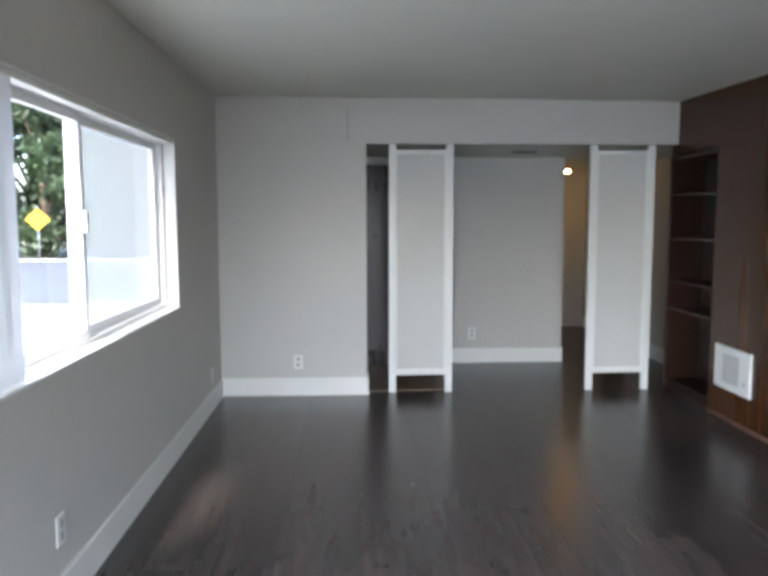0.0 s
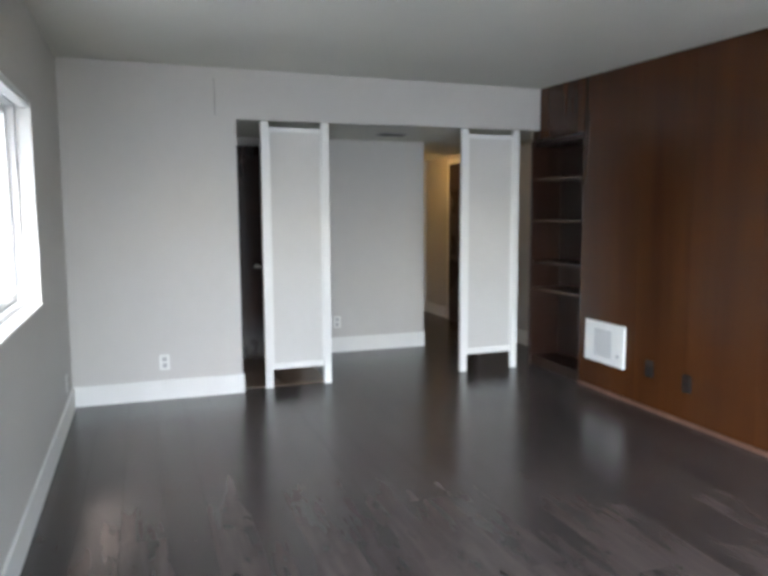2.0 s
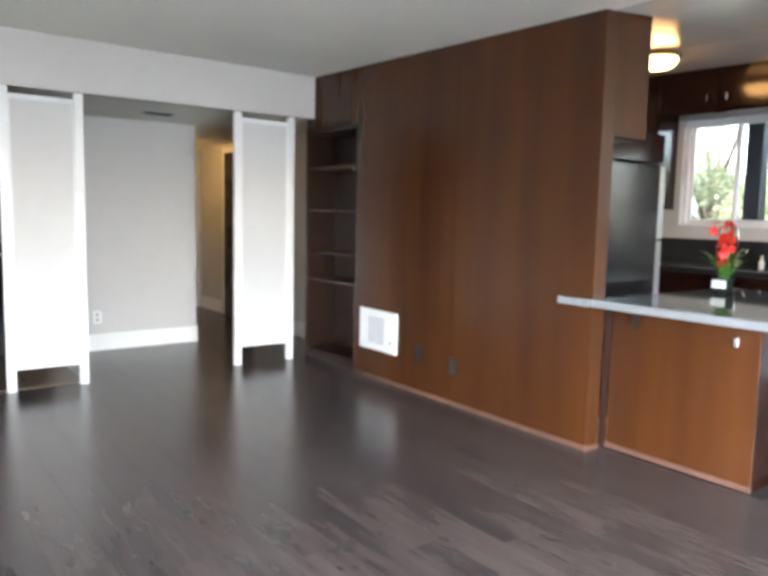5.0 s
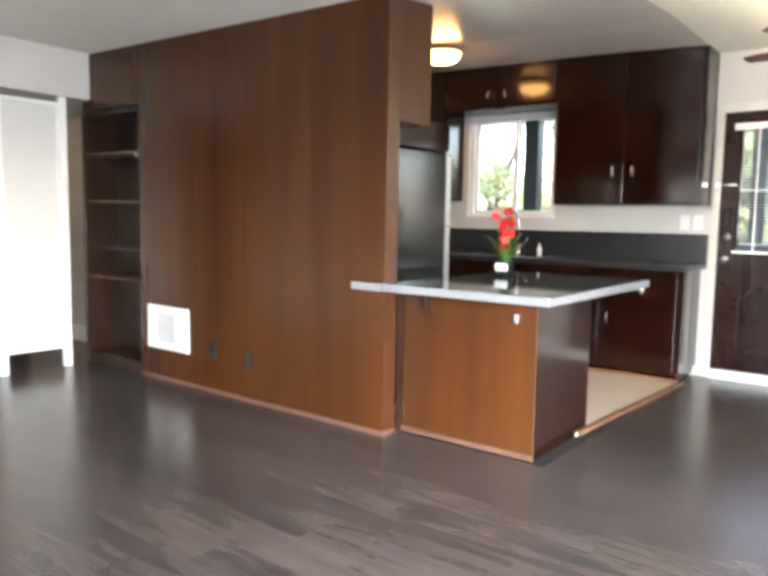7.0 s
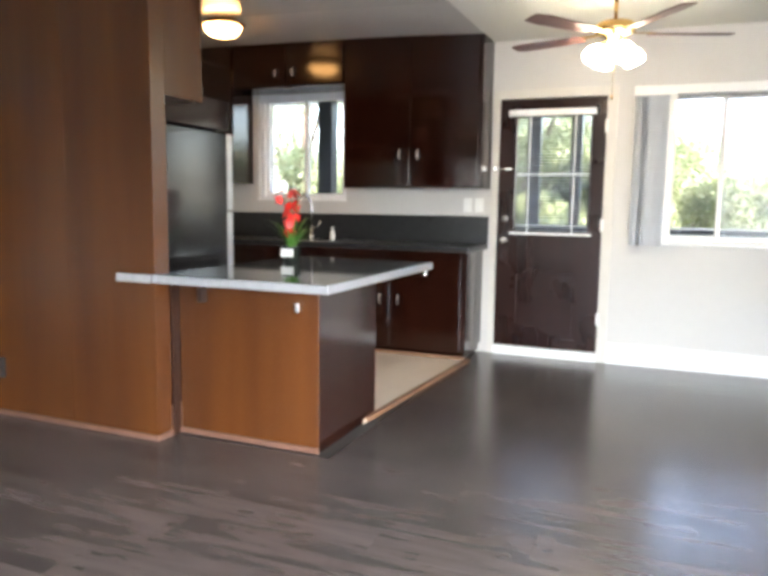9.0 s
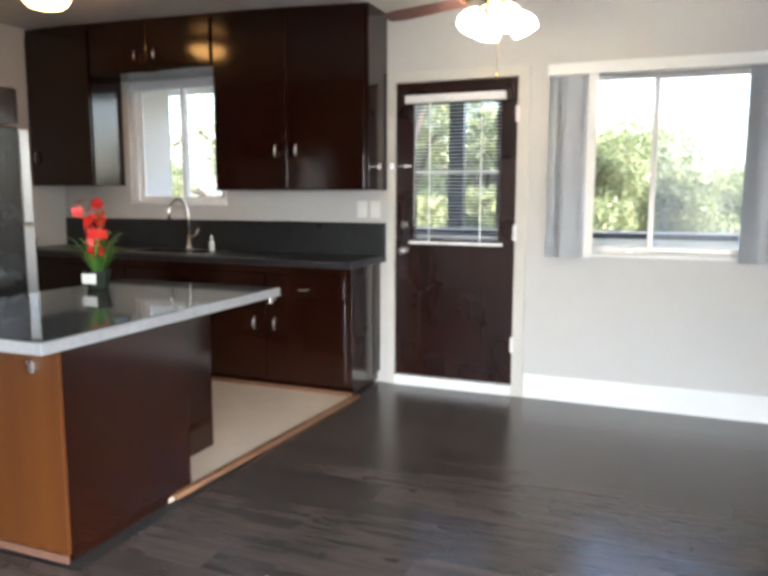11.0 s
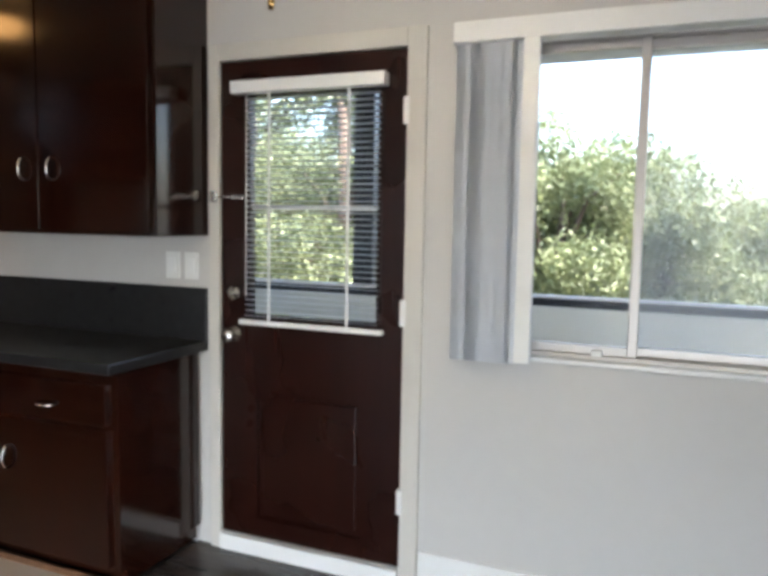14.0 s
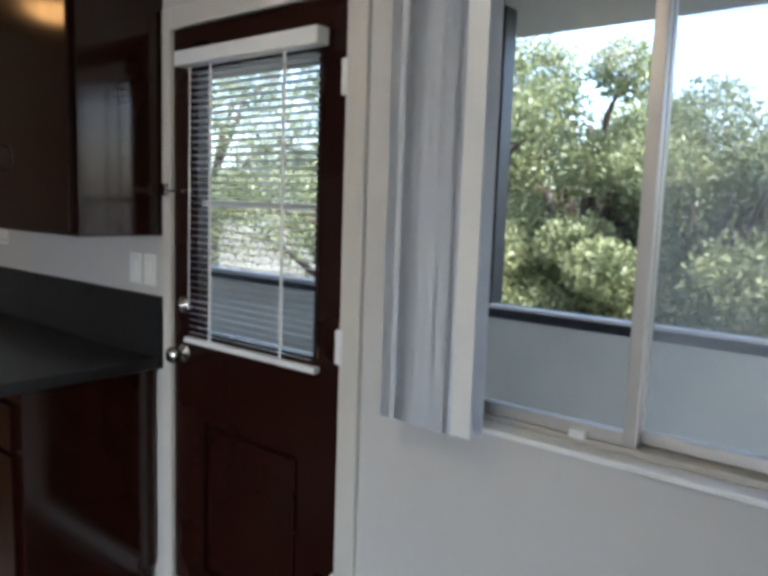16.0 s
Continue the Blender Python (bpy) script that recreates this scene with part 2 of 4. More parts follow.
def adopt(ob, parent):
    ob.parent = parent
    up, m = parent, Matrix.Identity(4)
    while up:
        m = up.matrix_basis @ m if up.parent is None else up.parent.matrix_basis @ up.matrix_parent_inverse @ up.matrix_basis
        up = None
    ob.matrix_parent_inverse = m.inverted()
    return ob


def boxes(name, material, parts, parent=None, bevel=0.0):
    bm = bmesh.new()
    for p in parts:
        add_box(bm, *p)
    return finish(name, bm, material, parent, bevel)


def base(name, x, y, z, label, category, group=""):
    ob = new(name)
    ob.empty_display_size = 0.1
    ob.matrix_basis = pose(x, y, z)
    return tagged(ob, label, category, group)


def lathe(name, material, profile, at, parent=None, steps=28, axis="z"):
    """Turns a profile of (radius, height) round an axis."""
    bm = bmesh.new()
    rings = []
    for r, h in profile:
        ring = []
        for k in range(steps):
            a = 2 * math.pi * k / steps
            p = (r * math.cos(a), r * math.sin(a), h)
            if axis == "x":
                p = (h, r * math.cos(a), r * math.sin(a))
            if axis == "y":
                p = (r * math.cos(a), h, r * math.sin(a))
            ring.append(bm.verts.new((at[0] + p[0], at[1] + p[1], at[2] + p[2])))
        rings.append(ring)
    for a, b in zip(rings, rings[1:]):
        for k in range(steps):
            bm.faces.new((a[k], a[(k + 1) % steps], b[(k + 1) % steps], b[k]))
    bm.faces.new(rings[0][::-1])
    bm.faces.new(rings[-1])
    bmesh.ops.recalc_face_normals(bm, faces=bm.faces)
    return finish(name, bm, material, parent, smooth=True)


def add_tube(bm, points, radii, sides=8):
    rings = []
    pts = [Vector(p) for p in points]
    for k, p in enumerate(pts):
        d = (pts[min(k + 1, len(pts) - 1)] - pts[max(k - 1, 0)]).normalized()
        u = d.orthogonal().normalized() if not rings else (u - d * u.dot(d)).normalized()
        w = d.cross(u)
        r = radii[k] if isinstance(radii, (list, tuple)) else radii
        rings.append([bm.verts.new(p + r * (math.cos(2 * math.pi * a / sides) * u + math.sin(2 * math.pi * a / sides) * w)) for a in range(sides)])
    for a, b in zip(rings, rings[1:]):
        for k in range(sides):
            bm.faces.new((a[k], a[(k + 1) % sides], b[(k + 1) % sides], b[k]))
    bm.faces.new(rings[0][::-1])
    bm.faces.new(rings[-1])


def tube(name, material, points, radii, parent=None, sides=8):
    bm = bmesh.new()
    add_tube(bm, points, radii, sides)
    return finish(name, bm, material, parent, smooth=True)


def wall(name, axis, c0, c1, a0, a1, z0, z1, holes=(), material=WALL, label="", parent=None):
    """A wall of thickness c0..c1 across its axis, from a0 to a1 along it, with holes (from, to, bottom, top)."""
    parts = []

    def put(a, b, lo, hi):
        if b - a > 1e-4 and hi - lo > 1e-4:
            parts.append((c0, c1, a, b, lo, hi) if axis == "x" else (a, b, c0, c1, lo, hi))

    at = a0
    for h0, h1, lo, hi in sorted(holes):
        put(at, h0, z0, z1)
        put(h0, h1, z0, lo)
        put(h0, h1, hi, z1)
        at = h1
    put(at, a1, z0, z1)
    return tagged(boxes(name, material, parts), label or "painted plaster wall, pale grey", "wall", kind="structure")


# ---- plan ----
XL, XD, YB, YS = -1.78, 5.0, 4.46, -3.3
XW, YW0, YW1 = 2.075, 1.49, 3.80
H, HH = 2.62, 2.11
XH, YH, YE = 2.52, 5.74, 8.1
WIN_L = (0.38, 3.09, 0.925, 1.99)
DOOR = (-0.375, 0.455, 0.0, 2.075)
WIN_R = (-1.76, -0.62, 0.95, 2.09)
WIN_K = (1.83, 2.745, 1.25, 2.215)

wall("wall_west", "x", XL - 0.16, XL, YS - 0.16, YB + 0.14, 0, H, [PATIO, WIN_L])
wall("wall_east", "x", XD, XD + 0.15, YS - 0.16, 3.6, 0, H, [DOOR, WIN_R, WIN_K])
wall("wall_south", "y", YS - 0.16, YS, XL, XD, 0, H, [SOUTH])
wall("wall_north", "y", YB, YB + 0.14, XL, XW - 0.002, 0, H, [(-0.555, XW - 0.002, 0, HH)])
wall("wall_kitchen_north", "y", 3.45, 3.6, 2.75, XD, 0, H)
wall("wall_hall_back", "y", YH, YH + 0.12, -0.75, 1.5, 0, HH)
wall("wall_hall_west", "x", -0.75, -0.63, YB + 0.14, YH, 0, HH)
wall("wall_corridor_west", "x", 1.38, 1.5, YH + 0.12, YE, 0, HH)
wall("wall_corridor_end", "y", YE, YE + 0.12, 1.38, XH + 0.12, 0, HH)
wall("wall_hall_east", "x", XH, XH + 0.12, 3.6, YE, 0, HH)

def ceiling_sheet(name, material, xs, ys, heights, label):
    """A gently folded ceiling slab: underside heights at the crossings of xs and ys, 0.3 m thick."""
    bm = bmesh.new()
    low = [[bm.verts.new((x, y, z)) for y, z in zip(ys, row)] for x, row in zip(xs, heights)]
    top = [[bm.verts.new((x, y, z + 0.3)) for y, z in zip(ys, row)] for x, row in zip(xs, heights)]
    for i in range(len(xs) - 1):
        for k in range(len(ys) - 1):
            bm.faces.new((low[i][k], low[i][k + 1], low[i + 1][k + 1], low[i + 1][k]))
            bm.faces.new((top[i][k], top[i + 1][k], top[i + 1][k + 1], top[i][k + 1]))
    for side in (0, -1):
        for k in range(len(ys) - 1):
            bm.faces.new((low[side][k], low[side][k + 1], top[side][k + 1], top[side][k]))
        for i in range(len(xs) - 1):
            bm.faces.new((low[i][side], low[i + 1][side], top[i + 1][side], top[i][side]))
    bmesh.ops.recalc_face_normals(bm, faces=bm.faces)
    return tagged(finish(name, bm, material), label, "ceiling", kind="structure")


ceiling_sheet("ceiling", CEIL, [XL - 0.16, XW + 0.05], [YS - 0.16, 0.53, 1.5, YB + 0.14], [[2.485, 2.48, 2.48, 2.487], [2.47, 2.43, 2.405, 2.465]], "off-white living room ceiling with fine texture")
ceiling_sheet("ceiling_dining", CEIL, [XW + 0.05, 3.8, XD + 0.15], [YS - 0.16, 0.53], [[2.47, 2.43], [2.535, 2.53], [2.545, 2.53]], "off-white dining area ceiling with fine texture")
ceiling_sheet("ceiling_kitchen", KCEIL, [XW + 0.05, 2.6, 3.8, XD + 0.15], [0.53, 1.5, 3.6], [[2.43, 2.405, 2.46], [2.46, 2.45, 2.5], [2.53, 2.56, 2.605], [2.53, 2.575, 2.615]], "glossy grey-white kitchen ceiling")
ceiling_sheet("ceiling_niche", CEIL, [XW + 0.05, XH + 0.12], [3.6, YB + 0.14], [[2.46, 2.465], [2.5, 2.5]], "off-white ceiling above the shelf niche")
tagged(boxes("ceiling_hall", CEIL, [(-0.75, XH + 0.12, YB + 0.14, YE + 0.12, HH, HH + 0.15)]), "low off-white hall ceiling", "ceiling", kind="structure")
tagged(boxes("wall_crack", BLACK, [(-0.709, -0.706, YB - 0.0012, YB + 0.004, 2.13, 2.40)]), "thin plaster joint line in the wall", "crack", kind="structure")

# Baseboards.
BH = 0.155


def baseboard(name, parts):
    return tagged(boxes(name, TRIM, parts, bevel=0.005), "tall white painted baseboard", "baseboard", kind="structure")


baseboard("baseboard_west", [(XL, XL + 0.016, PATIO[1], YB - 0.016, 0, BH)])
baseboard("baseboard_north", [(XL, -0.555, YB - 0.016, YB, 0, BH)])
baseboard("baseboard_opening", [(-0.555, -0.540, YB - 0.016, YB + 0.14, 0, BH)])
baseboard("baseboard_east", [(XD - 0.016, XD, YS, -0.455, 0, 0.165)])
baseboard("baseboard_south", [(SOUTH[1], XD, YS, YS + 0.016, 0, BH)])
baseboard("baseboard_hall_west", [(-0.63, -0.614, YB + 0.14, YH - 0.045, 0, BH)])
baseboard("baseboard_hall", [(0.2, 1.5, YH - 0.016, YH, 0, BH)])
baseboard("baseboard_corridor", [(1.5, 1.516, YH, YE, 0, BH)])
baseboard("baseboard_hall_east", [(XH - 0.016, XH, 4.75, 6.3, 0, BH), (XH - 0.016, XH, 7.45, YE, 0, BH)])


# ---- windows ----
def window_sash(parent, material, x0, x1, y0, y1, z0, z1, w):
    boxes("sash", material, [(x0, x1, y0, y0 + w, z0, z1), (x0, x1, y1 - w, y1, z0, z1), (x0, x1, y0 + w, y1 - w, z0, z0 + w), (x0, x1, y0 + w, y1 - w, z1 - w, z1)], parent, 0.003)
    xm = (x0 + x1) / 2
    p = boxes("pane", GLASS, [(xm - 0.002, xm + 0.002, y0 + w, y1 - w, z0 + w, z1 - w)], parent)
    p.visible_shadow = False


y0, y1, z0, z1 = WIN_L
wl = tagged(new("window_1"), "white vinyl sliding window with insect screen", "window", kind="structure")
boxes("frame", VINYL, [(XL - 0.14, XL - 0.07, y0, y0 + 0.035, z0, z1), (XL - 0.14, XL - 0.07, y1 - 0.035, y1, z0, z1), (XL - 0.14, XL - 0.07, y0 + 0.035, y1 - 0.035, z0, z0 + 0.035), (XL - 0.14, XL - 0.07, y0 + 0.035, y1 - 0.035, z1 - 0.035, z1)], wl, 0.003)
window_sash(wl, VINYL, XL - 0.105, XL - 0.075, y0 + 0.036, 1.78, z0 + 0.036, z1 - 0.036, 0.042)
window_sash(wl, VINYL, XL - 0.137, XL - 0.108, 1.735, y1 - 0.036, z0 + 0.036, z1 - 0.036, 0.042)
boxes("sill", TRIM, [(XL - 0.068, XL + 0.012, y0 + 0.004, y1 - 0.004, z0 + 0.001, z0 + 0.014)], wl, 0.003)
boxes("reveal", TRIM, [(XL - 0.069, XL + 0.004, y1 - 0.012, y1 - 0.001, z0 + 0.015, z1 - 0.013), (XL - 0.069, XL + 0.004, y0 + 0.004, y1 - 0.001, z1 - 0.012, z1 - 0.001)], wl)
boxes("latch", PLAST, [(XL - 0.075, XL - 0.055, 1.745, 1.772, 1.43, 1.53)], wl, 0.005)
boxes("insect_screen", MESH, [(XL - 0.1415, XL - 0.1405, 1.78, y1 - 0.04, z0 + 0.04, z1 - 0.04)], wl)

y0, y1, z0, z1 = WIN_R
wr = tagged(new("window_2"), "sliding window in worn aluminium frame", "window", kind="structure")
boxes("frame", ALU, [(XD + 0.05, XD + 0.13, y0, y0 + 0.03, z0, z1), (XD + 0.05, XD + 0.13, y1 - 0.03, y1, z0, z1), (XD + 0.05, XD + 0.13, y0 + 0.03, y1 - 0.03, z0, z0 + 0.03), (XD + 0.05, XD + 0.13, y0 + 0.03, y1 - 0.03, z1 - 0.03, z1)], wr, 0.003)
window_sash(wr, ALU, XD + 0.055, XD + 0.08, -1.21, y1 - 0.031, z0 + 0.031, z1 - 0.031, 0.032)
window_sash(wr, ALU, XD + 0.095, XD + 0.12, y0 + 0.031, -1.175, z0 + 0.031, z1 - 0.031, 0.032)
boxes("sill", TRIM, [(XD - 0.012, XD + 0.049, y0 + 0.003, y1 - 0.003, z0 + 0.001, z0 + 0.016)], wr, 0.003)
boxes("latch", PLAST, [(XD + 0.03, XD + 0.054, -1.10, -1.06, z0 + 0.03, z0 + 0.05)], wr, 0.004)
boxes("insect_screen", veil("fine_insect_screen", (0.5, 0.51, 0.5), 0.22), [(XD + 0.1255, XD + 0.1265, y0 + 0.03, -1.19, z0 + 0.03, z1 - 0.03)], wr)

y0, y1, z0, z1 = WIN_K
wk = tagged(new("window_3"), "small white kitchen window above the sink", "window", kind="structure")
boxes("frame", VINYL, [(XD + 0.05, XD + 0.12, y0, y0 + 0.035, z0, z1), (XD + 0.05, XD + 0.12, y1 - 0.035, y1, z0, z1), (XD + 0.05, XD + 0.12, y0 + 0.035, y1 - 0.035, z0, z0 + 0.035), (XD + 0.05, XD + 0.12, y0 + 0.035, y1 - 0.035, z1 - 0.035, z1)], wk, 0.003)
window_sash(wk, VINYL, XD + 0.055, XD + 0.08, y0 + 0.036, 2.28, z0 + 0.036, z1 - 0.036, 0.03)
window_sash(wk, VINYL, XD + 0.085, XD + 0.11, 2.25, y1 - 0.036, z0 + 0.036, z1 - 0.036, 0.03)
boxes("sill", TRIM, [(XD - 0.02, XD + 0.049, y0 + 0.003, y1 - 0.003, z0 + 0.001, z0 + 0.018)], wk, 0.003)
boxes("shade", BLIND, [(XD + 0.012, XD + 0.045, y0 + 0.006, y1 - 0.006, z1 - 0.075, z1 - 0.004)], wk, 0.006)


a, b, z0, z1 = PATIO
wp = tagged(new("window_4"), "white framed sliding patio opening", "window", kind="structure")
xa, xb = XL - 0.15, XL - 0.09
boxes("frame", VINYL, [(xa, xb, a, a + 0.05, z0, z1), (xa, xb, b - 0.05, b, z0, z1), (xa, xb, a + 0.05, b - 0.05, z0, z0 + 0.05), (xa, xb, a + 0.05, b - 0.05, z1 - 0.05, z1)], wp, 0.003)
p = boxes("pane", GLASS, [(XL - 0.124, XL - 0.12, a + 0.05, b - 0.05, z0 + 0.05, z1 - 0.05)], wp)
p.visible_shadow = False


# Unseen opening, added only to hold the south fill lamp.
a, b, z0, z1 = SOUTH
ws = tagged(new("fill_opening"), "unseen white framed opening added for fill light", "window", kind="structure")
ya, yb = YS - 0.15, YS - 0.09
boxes("frame", VINYL, [(a, a + 0.05, ya, yb, z0, z1), (b - 0.05, b, ya, yb, z0, z1), (a + 0.05, b - 0.05, ya, yb, z0, z0 + 0.05), (a + 0.05, b - 0.05, ya, yb, z1 - 0.05, z1)], ws, 0.003)
p = boxes("pane", GLASS, [(a + 0.05, b - 0.05, YS - 0.124, YS - 0.12, z0 + 0.05, z1 - 0.05)], ws)
p.visible_shadow = False


# ---- vertical blinds ----
def vertical_blind(x, ya, yb, z0, z1, lean, side, count, label):
    b = base("vertical_blind", x, (ya + yb) / 2, z0, label, "blind", "vertical window blinds")
    step = (yb - ya) / count
    me = None
    for k in range(count):
        bm = bmesh.new()
        c = 0.003
        pts = [(-0.043, 0.0), (-0.02, c), (0.02, c), (0.043, 0.0)]
        lo = [bm.verts.new((p[0], p[1], 0)) for p in pts]
        hi = [bm.verts.new((p[0], p[1], z1 - z0)) for p in pts]
        for i in range(3):
            bm.faces.new((lo[i], lo[i + 1], hi[i + 1], hi[i]))
        bmesh.ops.solidify(bm, geom=list(bm.faces), thickness=0.0012)
        if me is None:
            s = finish("slat", bm, BLIND, None, smooth=False)
            me = s.data
        else:
            bm.free()
            s = new("slat", me)
        s.matrix_basis = pose(x, ya + step * (k + 0.5), z0, 0, 0, lean + random.uniform(-1.5, 1.5))
        adopt(s, b)
    return b


vb = vertical_blind(XL - 0.025, 0.42, 0.96, 0.945, 1.95, 40, 1, 14, "white vertical vinyl blind drawn open beside the window")
boxes("head_rail", PLAST, [(XL - 0.05, XL + 0.002, 0.39, 3.06, 1.95, 1.977)], vb, 0.004)
vb = vertical_blind(XD - 0.045, -0.835, -0.605, 0.945, 2.05, 128, -1, 15, "pale grey vertical blind stacked at the window")
boxes("valance", TRIM, [(XD - 0.09, XD - 0.003, -1.84, -0.567, 2.05, 2.122)], vb, 0.006)
tube("wand", PLAST, [(XD - 0.035, -0.83, 2.05), (XD - 0.035, -0.835, 1.35)], 0.004, vb, 6)
vertical_blind(XD - 0.045, -1.8, -1.7, 0.945, 2.05, 128, -1, 6, "pale grey vertical blind stacked at the window")
boxes("edge_slat", PLAST, [(XD - 0.014, XD - 0.010, -0.604, -0.572, 0.945, 2.05), (XD - 0.089, XD - 0.086, -0.868, -0.815, 0.955, 2.05)], vb)

# ---- back door ----
y0, y1, _, z1 = DOOR
CASING = mat("cream_casing_paint", (0.6, 0.575, 0.52), 0.4, var=0.04, scale=4)
tagged(boxes("door_trim", CASING, [(XD - 0.018, XD + 0.06, y1, y1 + 0.05, 0, z1 + 0.07), (XD - 0.018, XD + 0.06, y0 - 0.075, y0, 0, z1 + 0.07), (XD - 0.018, XD + 0.06, y0, y1, z1, z1 + 0.07)], bevel=0.004), "cream painted door casing", "door casing", kind="structure")
tagged(boxes("threshold", TRIM, [(XD - 0.03, XD + 0.14, y0 + 0.001, y1 - 0.001, 0.004, 0.075)], bevel=0.004), "white painted raised door sill", "door sill", kind="structure")
DB, DT = 0.08, z1 - 0.004
dy0, dy1 = y0 + 0.004, y1 - 0.004
gy0, gy1, gz0, gz1 = -0.265, 0.315, 1.04, 1.93
door = base("door_1", XD, (y0 + y1) / 2, DB, "dark red-brown wooden back door, closed, glazed upper half", "door")
door["kind"] = "structure"
dx0, dx1 = XD + 0.0, XD + 0.042
boxes("leaf", DOORW, [(dx0, dx1, dy0, gy0, DB, DT), (dx0, dx1, gy1, dy1, DB, DT), (dx0, dx1, gy0, gy1, gz1, DT), (dx0, dx1, gy0, gy1, 0.72, gz0), (dx0, dx1, gy0, gy1, DB, 0.16), (dx0, dx1, gy0, -0.2, 0.16, 0.72), (dx0, dx1, 0.28, gy1, 0.16, 0.72), (dx0 + 0.02, dx1, -0.2, 0.28, 0.16, 0.72)], door)
boxes("raised_panel", DOORW, [(dx0 + 0.006, dx0 + 0.0198, -0.175, 0.255, 0.185, 0.695)], door, 0.004)
boxes("glazing_bead", DOORW, [(dx0 - 0.006, dx0 + 0.012, gy0 - 0.012, gy0 + 0.006, gz0, gz1), (dx0 - 0.006, dx0 + 0.012, gy1 - 0.006, gy1 + 0.012, gz0, gz1)], door, 0.002)
p = boxes("pane", GLASS, [(dx0 + 0.02, dx0 + 0.024, gy0, gy1, gz0, gz1)], door)
p.visible_shadow = False
boxes("glazing_bar", TRIM, [(dx0 + 0.012, dx0 + 0.032, gy0, gy1, 1.475, 1.495)], door, 0.002)
for hz in (0.35, 1.09, 1.845):
    boxes("hinge", TRIM, [(XD - 0.024, XD - 0.0005, y0 - 0.012, y0 + 0.012, hz - 0.05, hz + 0.05)], door, 0.004)
lathe("knob", CHROME, [(0.001, 0.0), (0.033, -0.002), (0.033, -0.008), (0.013, -0.014), (0.012, -0.035), (0.027, -0.042), (0.031, -0.055), (0.024, -0.068), (0.001, -0.071)], (XD - 0.0005, 0.388, 0.95), door, 20, "x")
lathe("deadbolt", CHROME, [(0.001, 0.0), (0.03, -0.002), (0.027, -0.012), (0.01, -0.015), (0.009, -0.028), (0.001, -0.029)], (XD - 0.0005, 0.388, 1.125), door, 20, "x")
boxes("chain_latch", CHROME, [(XD - 0.012, XD - 0.0005, 0.34, 0.40, 1.515, 1.535), (XD - 0.03, XD - 0.0185, 0.463, 0.49, 1.505, 1.55), (XD - 0.03, XD - 0.024, 0.40, 0.463, 1.52, 1.528)], door, 0.002)

blind = base("venetian_blind", XD - 0.02, 0.03, 1.0, "white horizontal mini blind lowered over the door glass", "blind")
boxes("head_rail", TRIM, [(XD - 0.06, XD - 0.008, -0.302, 0.372, 1.935, 1.985)], blind, 0.005)
boxes("bottom_rail", TRIM, [(XD - 0.04, XD - 0.012, -0.298, 0.345, 1.0, 1.02)], blind, 0.004)
for yy in (-0.15, 0.2):
    boxes("ladder_tape", TRIM, [(XD - 0.0385, XD - 0.037, yy - 0.006, yy + 0.006, 1.02, 1.935)], blind)
tube("wand", PLAST, [(XD - 0.045, 0.3, 1.93), (XD - 0.045, 0.305, 1.12)], 0.003, blind, 6)
slat_mesh = None
for k in range(40):
    zc = 1.037 + k * 0.0225
    if slat_mesh is None:
        bm = bmesh.new()
        pts = [(-0.0115, -0.0012), (0, 0.0012), (0.0115, -0.0012)]
        lo = [bm.verts.new((a, -0.298, b)) for a, b in pts]
        hi = [bm.verts.new((a, 0.298, b)) for a, b in pts]
        for i in range(2):
            bm.faces.new((lo[i], lo[i + 1], hi[i + 1], hi[i]))
        bmesh.ops.solidify(bm, geom=list(bm.faces), thickness=0.0006)
        s = finish("slat", bm, BLIND)
        slat_mesh = s.data
    else:
        s = new("slat", slat_mesh)
    s.matrix_basis = pose(XD - 0.024, 0.023, zc, 0, random.uniform(8, 13), 0)
    adopt(s, blind)

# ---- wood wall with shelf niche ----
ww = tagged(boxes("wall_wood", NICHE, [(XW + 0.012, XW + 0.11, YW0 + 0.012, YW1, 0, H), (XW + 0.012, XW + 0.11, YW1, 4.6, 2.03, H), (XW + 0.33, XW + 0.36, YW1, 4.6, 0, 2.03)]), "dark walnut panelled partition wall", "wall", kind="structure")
cuts = [YW0, 2.06, 2.62, 3.13, YW1]
for k in range(4):
    boxes("panel", PANEL, [(XW, XW + 0.0118, cuts[k] + 0.0004, cuts[k + 1] - 0.0004, 0.03, H - 0.002)], ww, 0.001)
boxes("panel", PANEL, [(XW, XW + 0.0118, YW1 + 0.0012, 4.458, 2.03, H - 0.002)], ww, 0.001)
boxes("end_panel", PANEL, [(XW + 0.002, XW + 0.11, YW0, YW0 + 0.0118, 0.03, H - 0.03)], ww, 0.001)
boxes("shoe_moulding", PINK, [(XW - 0.014, XW - 0.0005, YW0 - 0.012, YW1, 0.004, 0.034), (XW - 0.0005, XW + 0.11, YW0 - 0.012, YW0 - 0.0005, 0.004, 0.034)], ww, 0.004)

